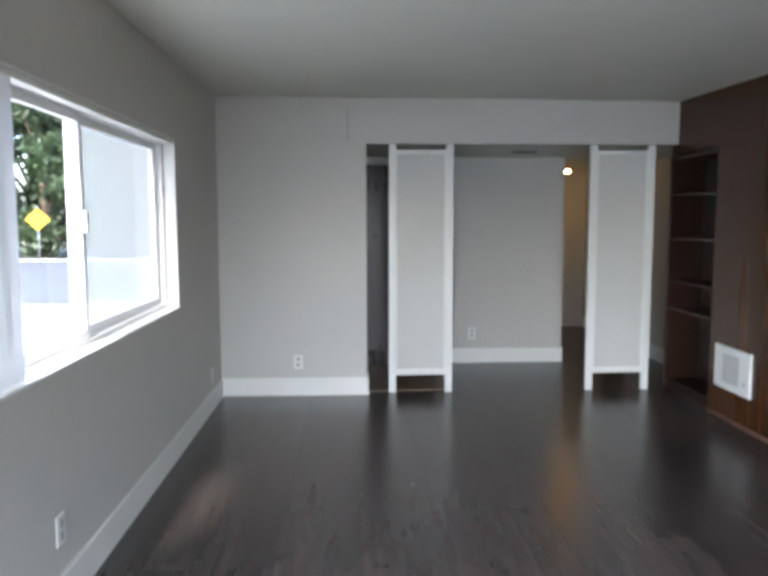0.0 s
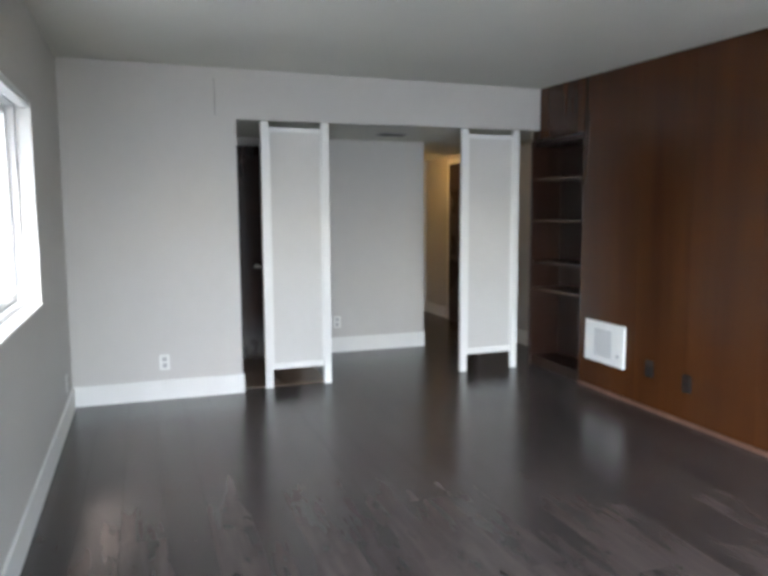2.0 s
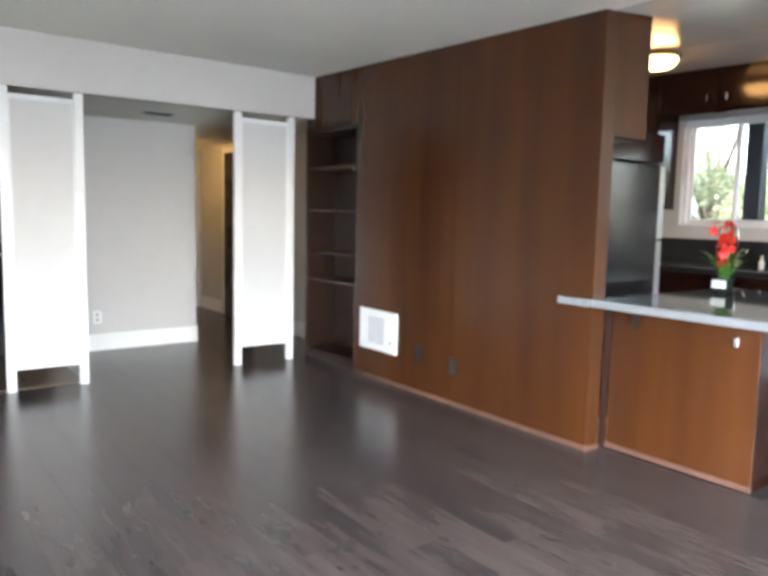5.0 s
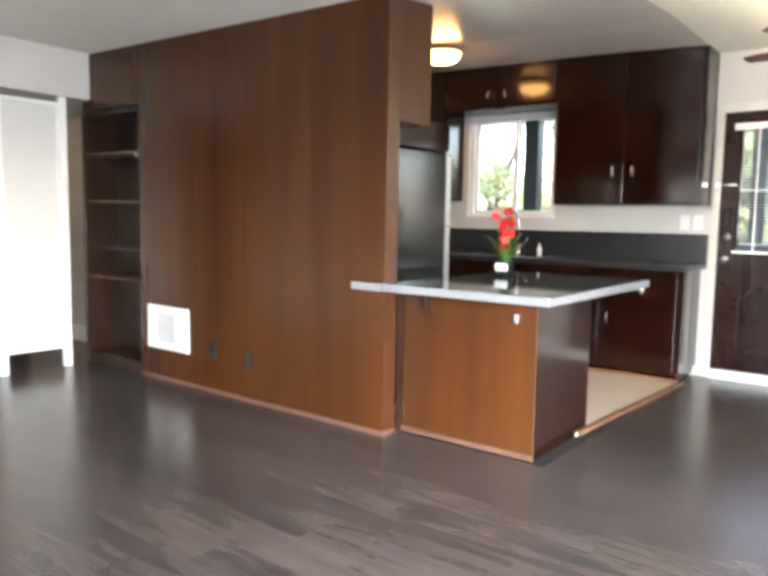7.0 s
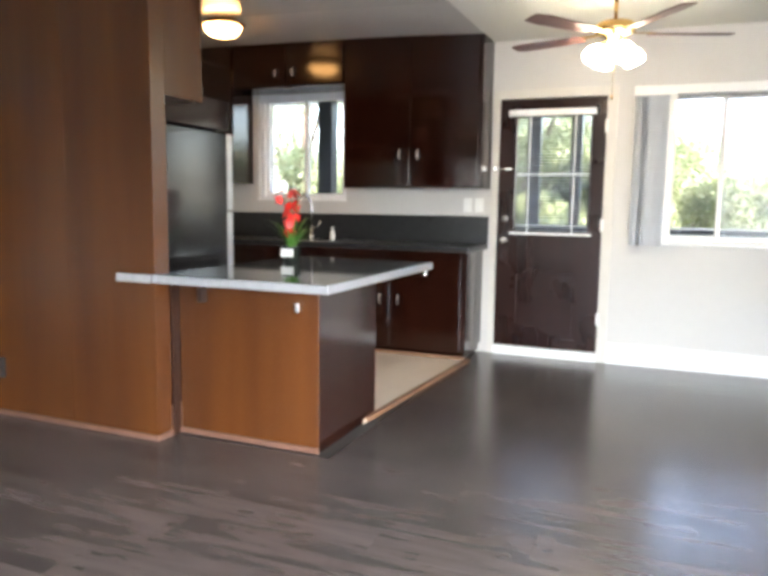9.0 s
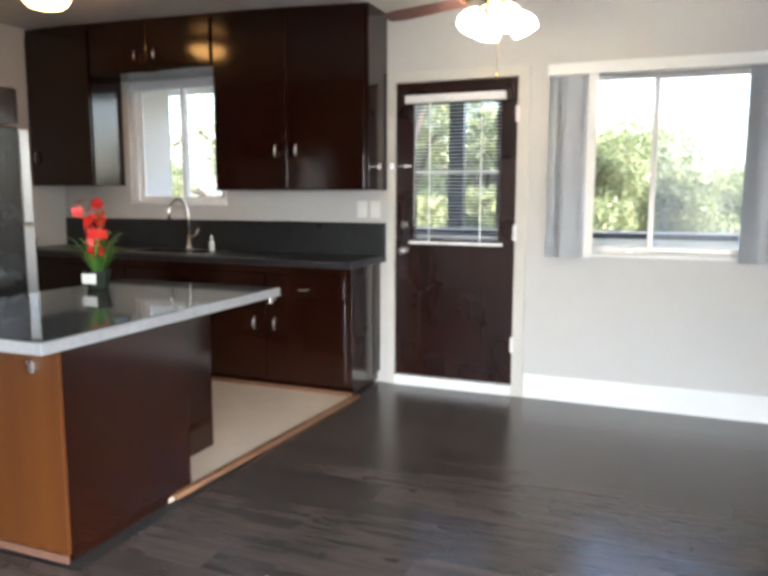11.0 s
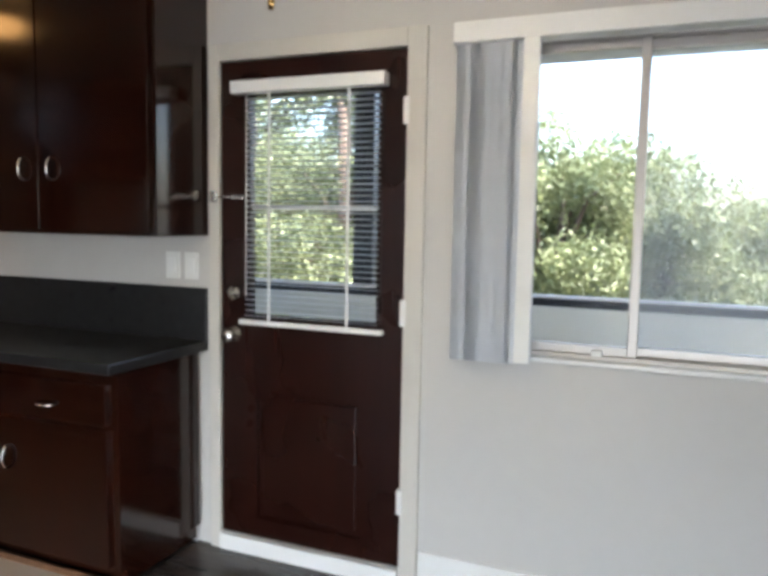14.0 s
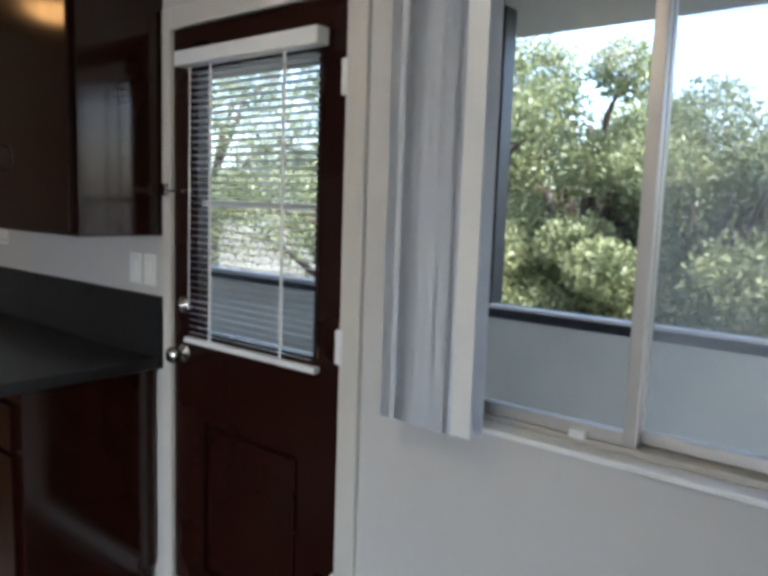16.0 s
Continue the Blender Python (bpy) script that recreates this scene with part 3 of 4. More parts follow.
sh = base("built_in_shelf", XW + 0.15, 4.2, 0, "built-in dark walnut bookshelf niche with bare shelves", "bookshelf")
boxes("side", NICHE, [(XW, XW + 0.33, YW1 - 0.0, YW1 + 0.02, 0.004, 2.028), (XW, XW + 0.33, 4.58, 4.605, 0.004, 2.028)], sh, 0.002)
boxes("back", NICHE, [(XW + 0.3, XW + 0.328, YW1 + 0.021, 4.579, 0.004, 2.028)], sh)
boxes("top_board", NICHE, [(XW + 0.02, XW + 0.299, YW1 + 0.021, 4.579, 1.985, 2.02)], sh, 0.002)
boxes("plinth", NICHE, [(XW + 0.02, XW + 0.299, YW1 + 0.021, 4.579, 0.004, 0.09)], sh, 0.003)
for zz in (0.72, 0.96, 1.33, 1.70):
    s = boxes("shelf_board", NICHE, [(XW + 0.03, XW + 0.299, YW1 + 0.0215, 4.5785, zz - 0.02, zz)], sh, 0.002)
    # Thin strip along the board's front, paler than the board.
    if zz != 0.96:
        boxes("shelf_edging", mat("pale_shelf_edge", (0.13, 0.08, 0.05), 0.5, var=0.2, scale=20), [(XW + 0.024, XW + 0.0295, YW1 + 0.0215, 4.5785, zz - 0.016, zz - 0.004)], sh)
lathe("door_catch", CHROME, [(0.001, 0), (0.012, -0.004), (0.012, -0.014), (0.001, -0.016)], (XW - 0.0003, 3.83, 1.66), sh, 14, "x")

# Wall heater.
ht = base("wall_heater", XW, 3.46, 0.24, "white enamelled metal wall heater in wood wall", "heater")
boxes("cover", PLAST, [(XW - 0.022, XW - 0.0005, 3.22, 3.70, 0.24, 0.56)], ht, 0.008)
bm = bmesh.new()
for k in range(14):
    add_box(bm, XW - 0.027, XW - 0.0225, 3.36, 3.57, 0.300 + k * 0.015, 0.308 + k * 0.015)
finish("grille", bm, GREYP, ht)
lathe("dial", GREYP, [(0.001, 0), (0.016, -0.001), (0.014, -0.012), (0.001, -0.013)], (XW - 0.0222, 3.28, 0.33), ht, 16, "x")


def outlet(x, y, z, facing, dark=False):
    m = BLACK if dark else PLAST
    o = base("wall_outlet", x, y, z, ("dark brown" if dark else "white plastic") + " duplex socket plate on the wall", "socket", "socket plates")
    a, b = 0.037, 0.058
    d = {"-x": (-1, 0), "+x": (1, 0), "-y": (0, -1)}[facing]
    n0, n1 = 0.0006, 0.007

    def plate(name, h, v, e0, e1, mm, zc):
        if d[0]:
            xs = sorted((x + d[0] * e0, x + d[0] * e1))
            boxes(name, mm, [(xs[0], xs[1], y - h, y + h, zc - v, zc + v)], o, 0.0015)
        else:
            ys = sorted((y + d[1] * e0, y + d[1] * e1))
            boxes(name, mm, [(x - h, x + h, ys[0], ys[1], zc - v, zc + v)], o, 0.0015)

    plate("plate", a, b, n0, n1, m, z)
    for zc in (z - 0.024, z + 0.024):
        plate("socket", 0.016, 0.016, n1 + 0.0002, n1 + 0.003, GREYP if not dark else NICHE, zc)
    return o


outlet(-1.135, YB, 0.29, "-y")
outlet(0.56, YH, 0.31, "-y")
outlet(XL, 1.19, 0.33, "+x")
outlet(XL, 4.08, 0.27, "+x")
outlet(XW, 2.96, 0.305, "-x", True)
outlet(XW, 2.6, 0.278, "-x", True)


# ---- screens in the opening ----
def screen(x0, x1, label):
    y, t = 4.525, 0.022
    s = base("room_screen", (x0 + x1) / 2, y, 0.004, label, "screen", "fixed screens in the opening")
    for a in (x0, x1 - 0.062):
        boxes("post", TRIM, [(a, a + 0.062, y - t, y + t, 0.004, HH - 0.001)], s, 0.004)
    for z, hgt in ((0.155, 0.05), (2.03, 0.035)):
        boxes("rail", TRIM, [(x0 + 0.0622, x1 - 0.0622, y - 0.018, y + 0.018, z, z + hgt)], s, 0.003)
    boxes("infill", FAB, [(x0 + 0.0623, x1 - 0.0623, y - 0.004, y + 0.004, 0.2055, 2.0295)], s)
    boxes("bead", TRIM, [(x0 + 0.0623, x0 + 0.073, y - 0.014, y - 0.0045, 0.2055, 2.0295), (x1 - 0.073, x1 - 0.0623, y - 0.014, y - 0.0045, 0.2055, 2.0295)], s, 0.002)
    return s


screen(-0.365, 0.178, "white-framed floor-to-header screen with pale infill panel")
screen(1.345, 1.90, "white-framed floor-to-header screen with pale infill panel")

# ---- hall ----
ENTRY = mat("brown_entry_tile", (0.16, 0.11, 0.075), 0.3, var=0.35, scale=7, bump=0.05)
tagged(boxes("floor_entry", ENTRY, [(-0.61, -0.215, 4.555, 5.08, 0.0045, 0.011), (-0.21, 0.17, 4.555, 5.08, 0.0045, 0.011), (-0.61, -0.215, 5.085, 5.69, 0.0045, 0.011), (-0.21, 0.17, 5.085, 5.69, 0.0045, 0.011)], bevel=0.002), "mottled brown tiles before the entry door", "floor", kind="structure")
d2 = base("door_2", -0.2, YH - 0.03, 0.008, "dark brown flush entry door in hall, closed", "door")
d2["kind"] = "structure"
boxes("leaf", DOORW, [(-0.625, 0.17, YH - 0.042, YH - 0.002, 0.012, 2.03)], d2, 0.003)
lathe("knob", CHROME, [(0.001, 0), (0.03, -0.002), (0.012, -0.012), (0.012, -0.03), (0.028, -0.04), (0.026, -0.062), (0.001, -0.066)], (-0.24, YH - 0.0425, 0.9), d2, 18, "y")
boxes("lever", CHROME, [(-0.25, -0.11, YH - 0.125, YH - 0.11, 0.885, 0.912)], d2, 0.005)
d3 = base("door_3", XH - 0.02, 6.9, 0.008, "dark brown flush corridor door, closed", "door")
d3["kind"] = "structure"
boxes("leaf", DOORW, [(XH - 0.03, XH - 0.001, 6.5, 7.3, 0.008, 2.0)], d3, 0.003)
tagged(boxes("trim_corridor", TRIM, [(XH - 0.02, XH - 0.0005, 7.302, 7.38, 0, 2.07), (XH - 0.02, XH - 0.0005, 6.42, 6.498, 0, 2.07), (XH - 0.02, XH - 0.0005, 6.498, 7.302, 2.002, 2.07)], bevel=0.003), "cream painted corridor door casing", "door casing", kind="structure")
hv = base("ceiling_vent", 0.92, 5.08, HH, "small grey ceiling vent grille in hall", "vent")
boxes("frame", GREYP, [(0.79, 1.05, 5.0, 5.16, HH - 0.010, HH - 0.0005)], hv, 0.003)
bm = bmesh.new()
for k in range(6):
    add_box(bm, 0.81, 1.03, 5.017 + k * 0.022, 5.027 + k * 0.022, HH - 0.014, HH - 0.0105)
finish("louvre", bm, BLACK, hv)
hl = base("ceiling_lamp", 2.0, 7.3, HH, "small lit warm hall ceiling lamp", "lamp")
lathe("base_plate", BRASS, [(0.07, -0.0005), (0.075, -0.02), (0.06, -0.025)], (2.0, 7.3, HH), hl)
lathe("globe", GLOWH, [(0.04, -0.026), (0.045, -0.035), (0.035, -0.05), (0.015, -0.056), (0.001, -0.057)], (2.0, 7.3, HH), hl)

# ---- kitchen ----
bm = bmesh.new()
add_box(bm, 2.265, 2.79, 0.68, 3.45, 0.0, 0.022)
edge = ((2.791, 0.655), (4.56, 0.55), (4.56, 3.45), (2.791, 3.45))
low, high = [bm.verts.new((x, y, 0.0)) for x, y in edge], [bm.verts.new((x, y, 0.022)) for x, y in edge]
bm.faces.new(low[::-1])
bm.faces.new(high)
for k in range(4):
    bm.faces.new((low[k], low[(k + 1) % 4], high[(k + 1) % 4], high[k]))
tagged(finish("floor_kitchen", bm, VINYLF), "cream sheet vinyl kitchen floor, slightly raised", "floor", kind="structure")
bm = bmesh.new()
add_box(bm, -0.87, 0.87, -0.02, 0.02, 0.0, 0.026)
strip = finish("floor_strip", bm, STRIP, bevel=0.006)
strip.matrix_basis = pose(3.69, 0.60, 0.004, 0, 0, -3.4)
tagged(strip, "worn pine edging strip of kitchen floor", "floor edging", kind="structure")



def handle(parent, x, y, z, upright=True, length=0.09):
    h = length / 2
    pts = []
    for k in range(9):
        a = math.pi * k / 8
        o, d = -h * math.cos(a), -0.03 * math.sin(a) ** 0.7
        pts.append((x + d, y, z + o) if upright else (x + d, y + o, z))
    return tube("handle", CHROME, pts, [0.006, 0.005, 0.005, 0.006, 0.0065, 0.006, 0.005, 0.005, 0.006], parent, 8)


def cab_door(parent, x, ya, yb, z0, z1, name="door"):
    d = boxes(name, CAB, [(x - 0.019, x - 0.0005, ya + 0.002, yb - 0.002, z0 + 0.002, z1 - 0.002)], parent, 0.004)
    return d


# Wall cupboards.
UX, UZ0, UZ1 = 4.68, 1.362, 2.6
u1 = base("wall_cupboard", 4.84, 1.12, UZ0, "glossy mahogany wall cupboard with two tall doors", "cupboard", "wall cupboards")
boxes("carcass", CAB, [(UX, XD - 0.001, 0.52, 1.70, UZ0, UZ1)], u1, 0.002)
cab_door(u1, UX, 0.545, 1.11, UZ0 + 0.01, 2.50)
cab_door(u1, UX, 1.11, 1.69, UZ0 + 0.01, 2.50)
handle(u1, UX - 0.0195, 1.032, 1.625)
handle(u1, UX - 0.0195, 1.188, 1.625)
u2 = base("wall_cupboard", 4.84, 2.22, 2.2, "short glossy mahogany cupboard above the kitchen window", "cupboard", "wall cupboards")
boxes("carcass", CAB, [(UX, XD - 0.001, 1.702, 2.79, 2.215, UZ1)], u2, 0.002)
cab_door(u2, UX, 1.71, 2.255, 2.225, 2.545)
cab_door(u2, UX, 2.255, 2.785, 2.225, 2.545)
handle(u2, UX - 0.0195, 2.175, 2.33, length=0.075)
handle(u2, UX - 0.0195, 2.345, 2.33, length=0.075)
u3 = base("wall_cupboard", 4.84, 3.1, 1.4, "glossy mahogany wall cupboard beside the kitchen window", "cupboard", "wall cupboards")
boxes("carcass", CAB, [(UX, XD - 0.001, 2.80, 3.448, 1.4, UZ1)], u3, 0.002)
cab_door(u3, UX, 2.81, 3.44, 1.41, 2.55)
handle(u3, UX - 0.0195, 3.36, 1.62)
boxes("hook_strip", CHROME, [(UX + 0.02, UX + 0.03, 2.2, 2.3, 2.203, 2.2145)], u2, 0.002)

# Base units and worktop.
BX, KY = 4.50, 0.56
b1 = base("base_cabinet", 4.76, 1.8, 0.02, "glossy mahogany base cabinets with drawers and doors", "cabinet")
boxes("carcass", CAB, [(BX, XD - 0.02, KY, 3.44, 0.09, 0.868), (BX + 0.05, XD - 0.02, KY + 0.02, 3.44, 0.023, 0.09)], b1, 0.002)
boxes("kickboard", STRIP, [(BX - 0.006, BX + 0.0, KY, 3.44, 0.0225, 0.05)], b1, 0.002)
for ya, yb in ((0.60, 1.19), (1.19, 1.78), (1.78, 2.38), (2.38, 2.98)):
    boxes("drawer_front", CAB, [(BX - 0.019, BX - 0.0005, ya + 0.003, yb - 0.003, 0.655, 0.81)], b1, 0.004)
    cab_door(b1, BX, ya, yb, 0.1, 0.64)
    handle(b1, BX - 0.0195, (ya + yb) / 2, 0.715, False, 0.085)
for yy in (1.112, 1.27, 2.30, 2.46):
    handle(b1, BX - 0.0195, yy, 0.472)
wt = base("worktop", 4.73, 1.8, 0.869, "charcoal stone worktop with tall backsplash", "worktop")
boxes("slab", SLATE, [(4.42, XD - 0.021, 0.525, 3.44, 0.8685, 0.91)], wt, 0.005)
boxes("backsplash", SLATE, [(XD - 0.0205, XD - 0.0005, 0.525, 3.44, 0.8685, 1.138)], wt, 0.002)
boxes("sink_rim", STEEL, [(4.56, 4.90, 1.75, 2.45, 0.9105, 0.914)], wt, 0.0015)
boxes("sink_bowl", FRIDGE, [(4.59, 4.87, 1.78, 2.42, 0.9142, 0.9148)], wt)
fa = base("kitchen_tap", 4.92, 2.14, 0.911, "chrome gooseneck kitchen tap on the worktop", "tap")
pts = [(4.93, 2.14, 0.911), (4.93, 2.14, 1.2)] + [(4.93 - 0.075 + 0.075 * math.cos(a), 2.14 + 0.02 * a, 1.2 + 0.1 * math.sin(a)) for a in [math.pi * k / 8 for k in range(1, 9)]] + [(4.78, 2.205, 1.12)]
tube("spout", CHROME, pts, 0.012, fa, 10)
lathe("collar", CHROME, [(0.03, 0.001), (0.028, 0.03), (0.018, 0.05), (0.016, 0.11)], (4.93, 2.14, 0.911), fa)
tube("lever", CHROME, [(4.93, 2.13, 1.0), (4.93, 2.08, 1.02), (4.92, 2.04, 1.07)], [0.009, 0.007, 0.006], fa)
sd = lathe("soap_dispenser", PLAST, [(0.02, 0), (0.022, 0.05), (0.017, 0.07), (0.008, 0.075), (0.008, 0.1), (0.014, 0.104), (0.001, 0.112)], (4.91, 1.92, 0.9115))
tagged(sd, "white soap dispenser standing on dark worktop", "soap dispenser")
for k, yy in enumerate((0.607, 0.706)):
    sw = base("light_switch", XD, yy, 1.23, "white plastic light switch plate above worktop", "switch", "switch plates")
    boxes("plate", PLAST, [(XD - 0.007, XD - 0.0006, yy - 0.036, yy + 0.036, 1.172, 1.288)], sw, 0.0015)
    boxes("rocker", TRIM, [(XD - 0.0105, XD - 0.0072, yy - 0.016, yy + 0.016, 1.2, 1.26)], sw, 0.001)

# Peninsula.
pn = base("peninsula", 2.7, 1.07, 0, "kitchen peninsula with walnut panel front and grey quartz top", "counter")
boxes("carcass", CAB, [(2.262, 2.93, 0.673, 1.478, 0.0225, 0.822)], pn, 0.002)
boxes("recessed_carcass", CAB, [(2.9305, 3.42, 0.87, 1.478, 0.0225, 0.822)], pn, 0.003)
boxes("front_panel", PANEL, [(2.245, 2.2615, 0.657, 1.478, 0.03, 0.822)], pn, 0.002)
boxes("end_panel", CAB, [(2.2617, 2.95, 0.657, 0.6725, 0.004, 0.822)], pn, 0.002)
boxes("shoe_moulding", PINK, [(2.232, 2.2445, 0.65, 1.49, 0.004, 0.034)], pn, 0.004)
boxes("corner_post", NICHE, [(2.19, 2.244, 1.4785, 1.4895, 0.004, 0.822)], pn)
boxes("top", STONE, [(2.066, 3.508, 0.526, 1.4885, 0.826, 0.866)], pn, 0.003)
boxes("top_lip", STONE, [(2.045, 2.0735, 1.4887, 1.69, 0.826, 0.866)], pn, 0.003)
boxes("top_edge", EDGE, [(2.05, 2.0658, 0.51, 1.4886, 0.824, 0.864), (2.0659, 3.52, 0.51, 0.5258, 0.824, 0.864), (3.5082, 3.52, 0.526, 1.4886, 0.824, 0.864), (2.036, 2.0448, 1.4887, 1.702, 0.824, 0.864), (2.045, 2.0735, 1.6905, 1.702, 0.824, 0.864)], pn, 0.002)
boxes("bracket", CHROME, [(3.46, 3.50, 0.535, 0.56, 0.785, 0.823), (3.50, 3.53, 0.54, 0.555, 0.80, 0.82)], pn, 0.004)
boxes("bracket", CHROME, [(2.225, 2.2448, 0.755, 0.78, 0.70, 0.75), (2.21, 2.2249, 0.76, 0.775, 0.735, 0.75)], pn, 0.004)
boxes("bracket", NICHE, [(2.19, 2.2448, 1.30, 1.325, 0.72, 0.82)], pn, 0.004)

# Fridge with the cupboard above it.
fr = base("refrigerator", 2.75, 2.1, 0.022, "black-sided refrigerator with stainless doors", "refrigerator")
boxes("body", FRIDGE, [(2.36, 3.12, 1.78, 2.48, 0.03, 1.665)], fr, 0.008)
boxes("lower_door", STEEL, [(3.125, 3.19, 1.785, 2.475, 0.08, 1.165)], fr, 0.008)
boxes("upper_door", STEEL, [(3.125, 3.19, 1.785, 2.475, 1.177, 1.66)], fr, 0.008)
for a, b in ((2.4, 1.82), (3.0, 1.82), (2.4, 2.4), (3.0, 2.4)):
    boxes("foot", BLACK, [(a, a + 0.05, b, b + 0.05, 0.0225, 0.03)], fr)
boxes("handle", CHROME, [(3.2, 3.225, 1.82, 1.84, 0.7, 1.1), (3.19, 3.2, 1.822, 1.838, 0.62, 0.64), (3.19, 3.2, 1.822, 1.838, 1.06, 1.08)], fr, 0.003)
# Added board whose dark colour gives the shade of the gap behind the fridge.
tagged(boxes("trim_recess_shade", NICHE, [(2.19, 2.487, 2.5, 2.52, 0.0225, 1.758), (2.487, 3.1, 2.5, 2.52, 0.0225, 1.67)]), "added dark board standing in for shade behind the refrigerator", "panel", kind="structure")
fc = base("wall_cupboard", 2.8, 2.1, 1.67, "dark mahogany cupboard box over the refrigerator", "cupboard", "wall cupboards")
boxes("carcass", CAB, [(2.49, 3.075, 1.74, 2.52, 1.672, 1.85)], fc, 0.002)
boxes("door", CAB, [(3.0755, 3.095, 1.745, 2.515, 1.68, 1.845)], fc, 0.004)
oc = base("wall_cupboard", 2.4, 2.0, 1.76, "walnut cupboard above the refrigerator", "cupboard", "wall cupboards")
boxes("carcass", NICHE, [(XW + 0.112, 2.48, YW0 + 0.014, 3.44, 1.76, UZ1)], oc, 0.002)
boxes("end_panel", PANEL, [(XW + 0.112, 2.485, YW0 + 0.001, YW0 + 0.0138, 1.755, UZ1)], oc, 0.001)

# Orchid.
fp = base("potted_orchid", 3.12, 1.31, 0.867, "red artificial orchid in dark pot with pale band", "plant")
px, py, pz = 3.12, 1.31, 0.867
lathe("pot", POT, [(0.045, 0.0), (0.05, 0.005), (0.062, 0.085), (0.066, 0.09), (0.06, 0.092), (0.05, 0.08)], (px, py, pz), fp)
boxes("label", PLAST, [(px - 0.064, px - 0.061, py - 0.05, py + 0.04, pz + 0.03, pz + 0.08)], fp, 0.001)
bm = bmesh.new()
rng = random.Random(5)
for k in range(34):
    a, l, up = rng.uniform(0, 6.28), rng.uniform(0.09, 0.17), rng.uniform(0.08, 0.2)
    ca, sa, w = math.cos(a), math.sin(a), 0.008
    row = []
    for i in range(6):
        t = i / 5
        c = Vector((px + ca * (0.02 + l * t), py + sa * (0.02 + l * t), pz + 0.08 + up * math.sin(1.9 * t)))
        ww_ = w * (1 - t) ** 0.6 * (0.5 + t) + 0.0008
        row.append((bm.verts.new(c + Vector((-sa, ca, 0)) * ww_), bm.verts.new(c - Vector((-sa, ca, 0)) * ww_)))
    for i in range(5):
        bm.faces.new((row[i][0], row[i + 1][0], row[i + 1][1], row[i][1]))
finish("leaves", bm, STEM, fp, smooth=True)
bm = bmesh.new()
heads = []
for k in range(3):
    a = k * 2.1 + 0.4
    pts = [(px + math.cos(a) * 0.011 * i, py + math.sin(a) * 0.013 * i, pz + 0.08 + 0.085 * i - 0.002 * i * i) for i in range(5)]
    add_tube(bm, pts, 0.003, 6)
    heads += pts[1:]
finish("stems", bm, STEM, fp, smooth=True)
bm = bmesh.new()
for h in heads * 2:
    c = Vector(h) + Vector((rng.uniform(-0.028, 0.028), rng.uniform(-0.032, 0.032), rng.uniform(-0.01, 0.05)))
    out = Vector((rng.uniform(-1, 0.3), rng.uniform(-1, 0.6), rng.uniform(-0.2, 0.6))).normalized()
    u = out.orthogonal().normalized()
    v = out.cross(u)
    for i in range(5):
        a = i * 2 * math.pi / 5
        d = math.cos(a) * u + math.sin(a) * v
        e = -math.sin(a) * u + math.cos(a) * v
        q = [c, c + d * 0.02 + e * 0.015 + out * 0.008, c + d * 0.036 + out * 0.004, c + d * 0.02 - e * 0.015 + out * 0.008]
        bm.faces.new([bm.verts.new(p) for p in q])
finish("flowers", bm, RED, fp, smooth=True)

# Kitchen ceiling lamp.
LX, LY, LZ = 3.84, 2.31, 2.583
kl = base("ceiling_lamp", LX, LY, LZ, "lit round glass kitchen ceiling lamp with brass ring", "lamp")
lathe("pan", BRASS, [(0.10, -0.0005), (0.115, -0.004), (0.12, -0.02), (0.12, -0.032)], (LX, LY, LZ), kl)
lathe("ring", mat("aged_brass", (0.16, 0.085, 0.03), 0.35, 0.8, var=0.1, scale=20), [(0.121, -0.0325), (0.165, -0.034), (0.17, -0.041), (0.165, -0.048), (0.12, -0.05)], (LX, LY, LZ), kl)
lathe("globe", GLOWK, [(0.14, -0.0505), (0.14, -0.065), (0.125, -0.095), (0.095, -0.118), (0.05, -0.13), (0.001, -0.134)], (LX, LY, LZ), kl)

# ---- ceiling fan ----
FX, FY, FH, FD = 3.84, -0.5, 2.533, 2.483
cf = base("ceiling_fan", FX, FY, FH, "brass ceiling fan with wooden blades and lit tulip shades", "ceiling fan")
lathe("canopy", BRASS, [(0.065, -0.0005), (0.065, -0.02), (0.02, -0.06)], (FX, FY, FH), cf)
lathe("rod", BRASS, [(0.012, -0.0605), (0.012, -0.195)], (FX, FY, FH), cf, 12)
lathe("motor", BRASS, [(0.02, -0.1455), (0.1, -0.155), (0.12, -0.17), (0.118, -0.215), (0.095, -0.23), (0.055, -0.24), (0.055, -0.29), (0.03, -0.31), (0.001, -0.315)], (FX, FY, FD), cf)
bm = bmesh.new()
bmi = bmesh.new()
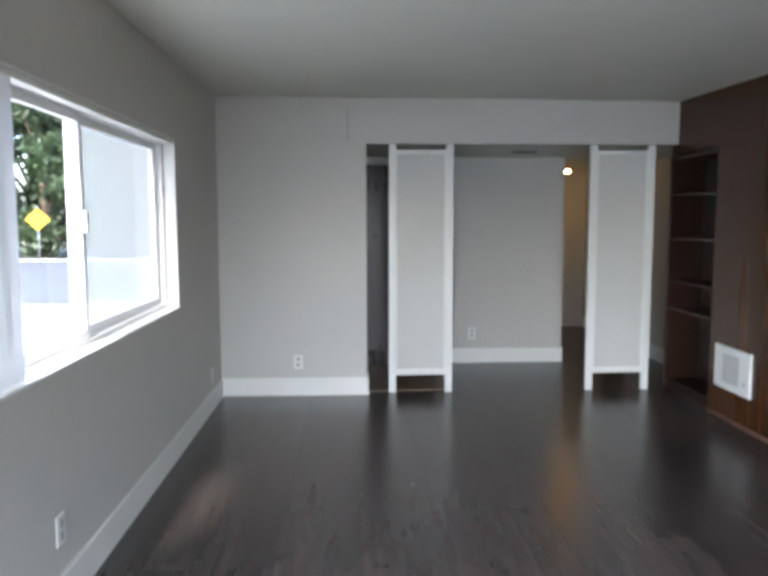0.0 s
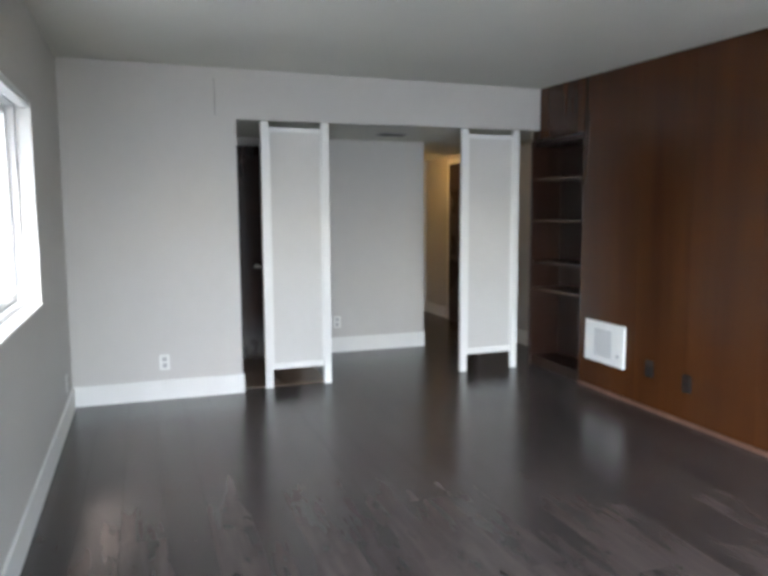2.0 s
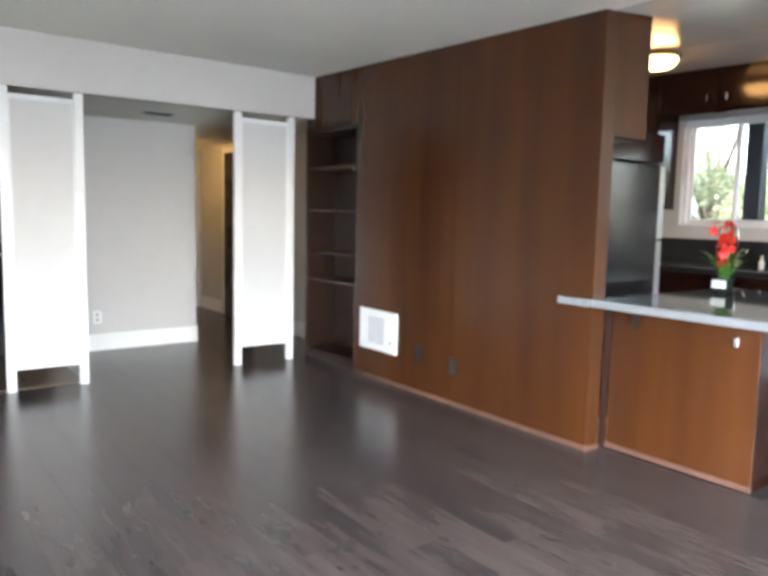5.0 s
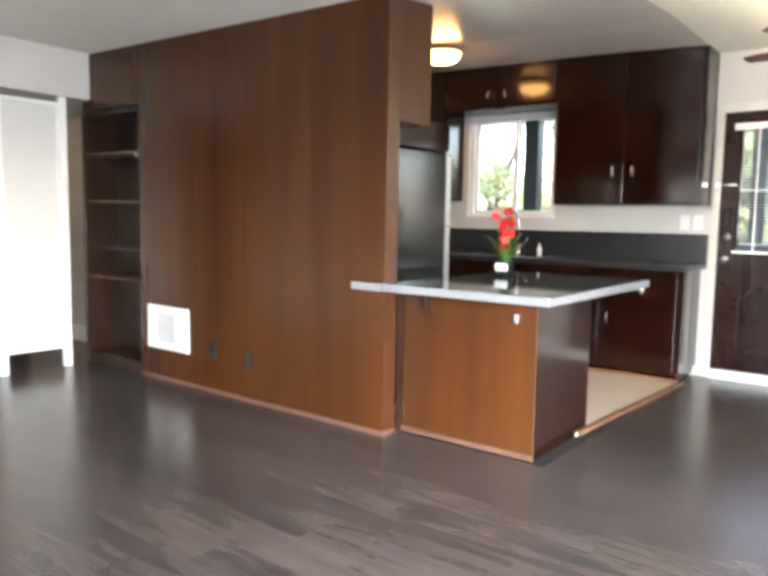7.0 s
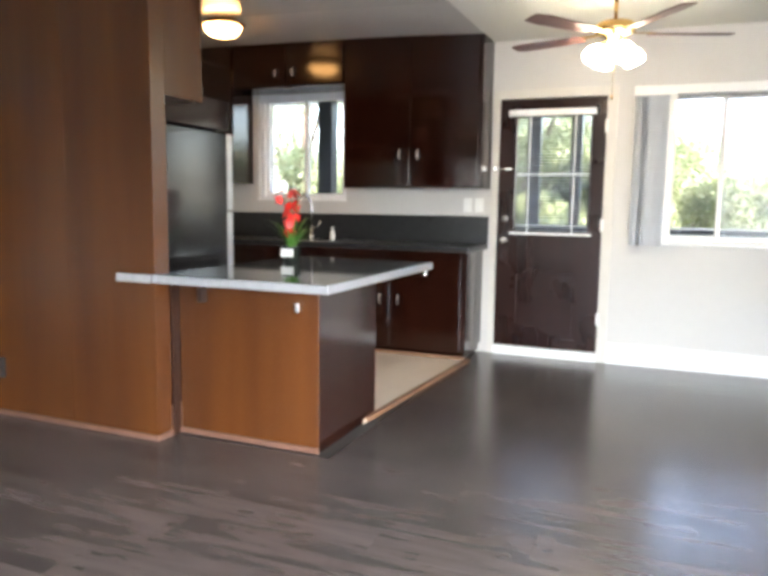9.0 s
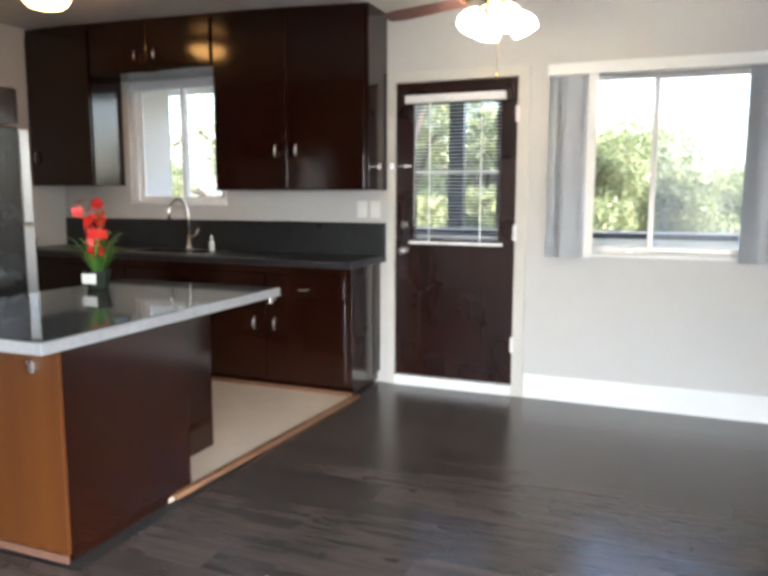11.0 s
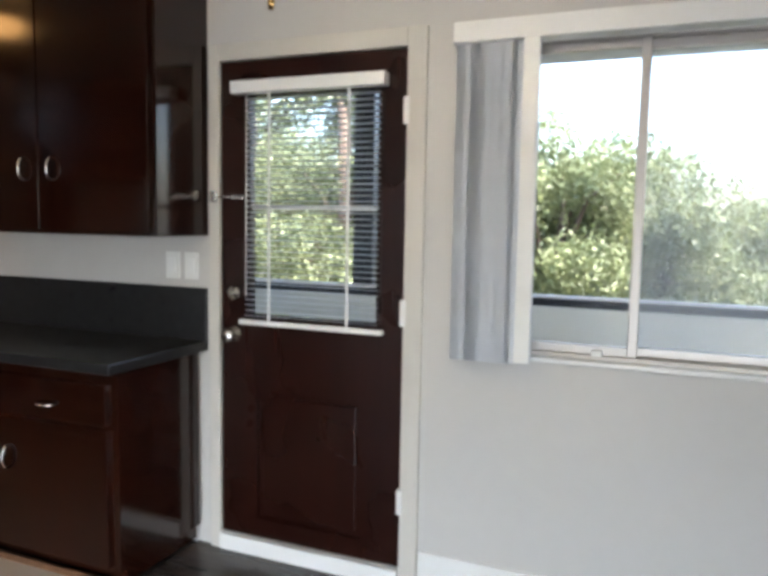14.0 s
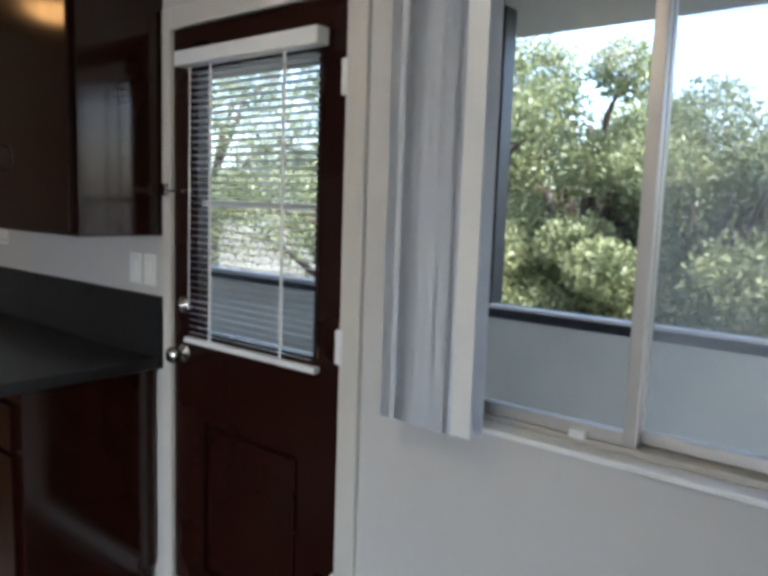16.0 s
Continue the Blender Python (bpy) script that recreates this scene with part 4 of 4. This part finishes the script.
for k in range(5):
    a = radians(72 * k)
    for b_, r0, r1, w, z_, th in ((bm, 0.2, 0.68, 0.058, -0.228, 0.007), (bmi, 0.09, 0.24, 0.018, -0.22, 0.006)):
        n = 6
        rows = []
        for i in range(n):
            t = i / (n - 1)
            r = r0 + (r1 - r0) * t
            ww_ = w * (0.75 + 0.35 * t) * (1 if i < n - 1 else 0.7)
            rows.append([Vector((r, s * ww_, z_ + s * ww_ * 0.14)) for s in (-1, 1)])
        rot = Matrix.Rotation(a, 3, "Z")
        low = [[b_.verts.new(rot @ p + Vector((FX, FY, FD))) for p in q] for q in rows]
        top = [[b_.verts.new(rot @ (p + Vector((0, 0, th))) + Vector((FX, FY, FD))) for p in q] for q in rows]
        for i in range(n - 1):
            b_.faces.new((low[i][0], low[i + 1][0], low[i + 1][1], low[i][1]))
            b_.faces.new((top[i][0], top[i][1], top[i + 1][1], top[i + 1][0]))
            b_.faces.new((low[i][0], top[i][0], top[i + 1][0], low[i + 1][0]))
            b_.faces.new((low[i][1], low[i + 1][1], top[i + 1][1], top[i][1]))
        b_.faces.new((low[0][0], low[0][1], top[0][1], top[0][0]))
        b_.faces.new((low[-1][0], top[-1][0], top[-1][1], low[-1][1]))
finish("blades", bm, BLADE, cf)
finish("blade_irons", bmi, BRASS, cf)
for k in range(4):
    a = radians(35 + 90 * k)
    c, s = math.cos(a), math.sin(a)
    tube("lamp_arm", BRASS, [(FX + 0.03 * c, FY + 0.03 * s, FD - 0.28), (FX + 0.075 * c, FY + 0.075 * s, FD - 0.275), (FX + 0.1 * c, FY + 0.1 * s, FD - 0.3)], 0.01, cf)
    sh_ = lathe("shade", GLOWF, [(0.024, 0.0), (0.046, -0.022), (0.062, -0.055), (0.064, -0.08), (0.054, -0.1), (0.001, -0.104)], (0, 0, 0), None, 18)
    sh_.matrix_basis = pose(FX + 0.1 * c, FY + 0.1 * s, FD - 0.301) @ Matrix.Rotation(radians(28), 4, Vector((s, -c, 0)))
    adopt(sh_, cf)
tube("pull_chain", BRASS, [(FX, FY, FD - 0.315), (FX, FY, 1.90)], 0.0025, cf, 6)
lathe("pull_knob", BRASS, [(0.004, 0.03), (0.008, 0.015), (0.006, 0.0)], (FX, FY, 1.875), cf, 10)

# ---- outdoors ----
tagged(boxes("ground", GROUND, [(-900, 900, -900, 900, -0.95, -0.75)]), "dry bare ground around the building", "ground", kind="structure")
tagged(boxes("road", ASPH, [(-80, -6.0, 17, 36, -0.748, -0.70)]), "grey asphalt road", "road", kind="structure")
tagged(boxes("kerb", CONC, [(-80, -6.0, 36, 36.3, -0.748, -0.56)], bevel=0.03), "pale concrete kerb along road", "kerb", kind="structure")
tagged(boxes("pavement", CONC, [(-40, XL - 0.2, -14, 16.9, -0.748, -0.69)]), "pale concrete parking area", "pavement", kind="structure")
tagged(boxes("foundation", STUCCO, [(XL - 0.16, XD + 0.15, YS - 0.16, YE + 0.12, -0.749, -0.06)]), "stucco base of the building", "foundation", kind="structure")
tagged(boxes("balcony_floor", CONC, [(XD + 0.151, 6.62, -6, 6, -0.25, -0.03)]), "concrete balcony floor", "balcony floor", kind="structure")
bw = tagged(boxes("balcony_wall", STUCCO, [(6.42, 6.6, -6, 6, -0.029, 0.985)]), "grey-green stucco balcony parapet", "parapet", kind="structure")
boxes("cap", RAIL, [(6.405, 6.60, -6, 6, 0.986, 1.03)], bw, 0.004)
boxes("cap_flashing", TRIM, [(6.41, 6.46, -6, 6, 1.0305, 1.046)], bw, 0.003)
tagged(boxes("balcony_post", RAIL, [(6.43, 6.53, -0.02, 0.085, 1.0465, 2.419)], bevel=0.004), "dark blue-grey balcony post", "post", kind="structure")
tagged(boxes("balcony_roof", FASCIA, [(XD + 0.151, 7.02, -6, 6, 2.42, 2.54)]), "blue-grey balcony soffit", "soffit", kind="structure")

tagged(boxes("balcony_end_wall", mat("white_stucco", (0.72, 0.72, 0.7), 0.85, var=0.05, scale=4, bump=0.3), [(XD + 0.151, 6.25, 3.34, 3.5, -0.029, 2.419)]), "white stucco end wall of balcony", "wall", kind="structure")
tagged(boxes("balcony_post", RAIL, [(6.43, 6.53, 0.38, 0.51, 1.0465, 2.419)], bevel=0.004), "dark blue-grey balcony post", "post", kind="structure")
tagged(boxes("balcony_post", RAIL, [(6.43, 6.58, 2.70, 2.87, 1.0465, 2.419)], bevel=0.004), "dark blue-grey balcony post", "post", kind="structure")
sg = base("road_sign", -16.4, 34.6, -0.75, "yellow diamond warning sign on a galvanised post", "road sign")
tube("post", GALV, [(-16.4, 34.6, -0.75), (-16.4, 34.6, 2.15)], 0.04, sg)
bm = bmesh.new()
r = 0.56
c = Vector((-16.38, 34.53, 1.5))
u = Vector((0.92, 0.39, 0)).normalized()
fr_, bk = [], []
for d in ((1, 0), (0, 1), (-1, 0), (0, -1)):
    p = c + u * r * d[0] + Vector((0, 0, r * d[1]))
    fr_.append(bm.verts.new(p))
    bk.append(bm.verts.new(p + Vector((-0.39, 0.92, 0)) * 0.01))
bm.faces.new(fr_)
bm.faces.new(bk[::-1])
for k in range(4):
    bm.faces.new((fr_[k], bk[k], bk[(k + 1) % 4], fr_[(k + 1) % 4]))
finish("plate", bm, YELLOW, sg)


def tree(name, x, y, z, height, spread, leaves, leaf, material, label, group, seed, low=0.25):
    """A tapered trunk with limbs, and a crown of single leaves in uneven clumps."""
    rg = np.random.default_rng(seed)
    t = base(name, x, y, z, label, "tree", group)
    bm = bmesh.new()
    top = Vector((x + rg.uniform(-0.2, 0.2), y + rg.uniform(-0.2, 0.2), z + height * 0.8))
    add_tube(bm, [(x, y, z - 0.05), (x + 0.05, y, z + height * 0.3), tuple(top)], [0.035 * height, 0.026 * height, 0.008 * height], 7)
    clumps = []
    for k in range(16):
        a, h = rg.uniform(0, 6.283), rg.uniform(low, 0.92)
        rr = spread * rg.uniform(0.35, 1.0) * math.sqrt(max(0.12, 1 - (2 * abs(h - 0.52)) ** 2))
        c_ = Vector((x + rr * math.cos(a), y + rr * math.sin(a), z + height * h))
        add_tube(bm, [(x, y, z + height * h * 0.55), tuple((Vector((x, y, z + height * h * 0.8)) + c_) / 2), tuple(c_)], [0.012 * height, 0.008 * height, 0.003 * height], 5)
        clumps.append((c_, spread * rg.uniform(0.28, 0.5)))
    finish("trunk", bm, BARK, t, smooth=True)
    cs = np.array([tuple(c_) for c_, _ in clumps])
    rs = np.array([r_ for _, r_ in clumps])
    pick = rg.integers(0, len(clumps), leaves)
    d = rg.normal(size=(leaves, 3))
    d /= np.linalg.norm(d, axis=1)[:, None]
    p = cs[pick] + d * (rs[pick] * rg.uniform(0.25, 1.1, leaves) ** 0.6)[:, None] * np.array([1, 1, 0.8])
    nrm = rg.normal(size=(leaves, 3)) + np.array([0, 0, 0.6])
    nrm /= np.linalg.norm(nrm, axis=1)[:, None]
    u_ = np.cross(nrm, rg.normal(size=(leaves, 3)))
    u_ /= np.linalg.norm(u_, axis=1)[:, None]
    v_ = np.cross(nrm, u_)
    sz = leaf * rg.uniform(0.6, 1.3, leaves)[:, None]
    verts = np.stack([p - u_ * sz, p + v_ * sz * 0.42, p + u_ * sz, p - v_ * sz * 0.42], 1).reshape(-1, 3)
    me = bpy.data.meshes.new("crown")
    me.from_pydata(verts.tolist(), [], np.arange(leaves * 4).reshape(-1, 4).tolist())
    me.materials.append(material)
    adopt(tagged(new("crown", me), kind="stuff"), t)
    return t


for k, (x, y, hgt, sp) in enumerate(((9.8, 2.2, 4.3, 1.25), (10.0, 1.1, 3.85, 1.15), (9.8, -0.15, 3.05, 1.15), (10.2, -1.2, 2.65, 1.1), (10.4, -2.3, 2.0, 1.1), (10.8, -3.6, 1.7, 1.1), (10.4, 3.9, 4.4, 1.6), (11.4, 5.9, 4.8, 1.7), (11.6, 1.6, 3.6, 1.4), (10.9, 8.2, 4.9, 1.8), (11.5, -0.6, 3.0, 1.2), (11.6, -1.8, 2.4, 1.2), (10.9, 1.6, 4.0, 1.3), (10.7, 0.35, 3.35, 1.2))):
    tree("shrub_tree", x, y, -0.75, hgt, sp, 26000, 0.034, LEAF, "olive-green leafy tree beyond the balcony", "trees beyond the balcony", 20 + k)
for k in range(14):
    tree("roadside_tree", -34 + 3.0 * k, (40 if k % 2 else 46) + 2.0 * math.sin(k * 1.7), -0.75, 12 + 1.6 * math.sin(k * 2.3), 3.8, 7000, 0.3, LEAFD, "dark green roadside tree", "roadside trees", 60 + k, 0.12)

# ---- laminate planks ----
fl = tagged(boxes("floor", SUB, [(XL, XD, YS, YB + 0.14, -0.06, -0.004), (-0.63, XH, YB + 0.14, YE, -0.06, -0.004)]), "dark grey-brown laminate plank floor", "floor", kind="structure")
PW, PL = 0.19, 1.28
plank_mesh = {}


def plank(x, ya, yb, w):
    key = (round(yb - ya, 3), round(w, 3))
    if key not in plank_mesh:
        bm = bmesh.new()
        add_box(bm, -w / 2 + 0.0003, w / 2 - 0.0003, -(yb - ya) / 2 + 0.0003, (yb - ya) / 2 - 0.0003, -0.004, 0.004)
        top = [e for e in bm.edges if all(v.co.z > 0 for v in e.verts)]
        bmesh.ops.bevel(bm, geom=top, offset=0.0006, segments=1, affect="EDGES")
        me = bpy.data.meshes.new("plank")
        bm.to_mesh(me)
        bm.free()
        me.materials.append(FLOOR)
        plank_mesh[key] = me
    ob = new("plank", plank_mesh[key])
    ob.matrix_basis = pose(x, (ya + yb) / 2, 0)
    ob.parent = fl


def lay(x0, x1, ya, yb):
    n = round((x1 - x0) / PW)
    w = (x1 - x0) / n
    for k in range(n):
        y = ya
        cut = (0.31 + 0.43 * k) % 1.0 * PL
        e = ya + max(0.25, cut)
        while y < yb - 1e-6:
            e = min(e, yb)
            if yb - e < 0.2:
                e = yb
            plank(x0 + (k + 0.5) * w, y, e, w)
            y, e = e, e + PL


lay(XL, 2.21, YS, YB)
lay(2.21, XD, YS, 0.585)
lay(-0.63, XH, YB, YE)
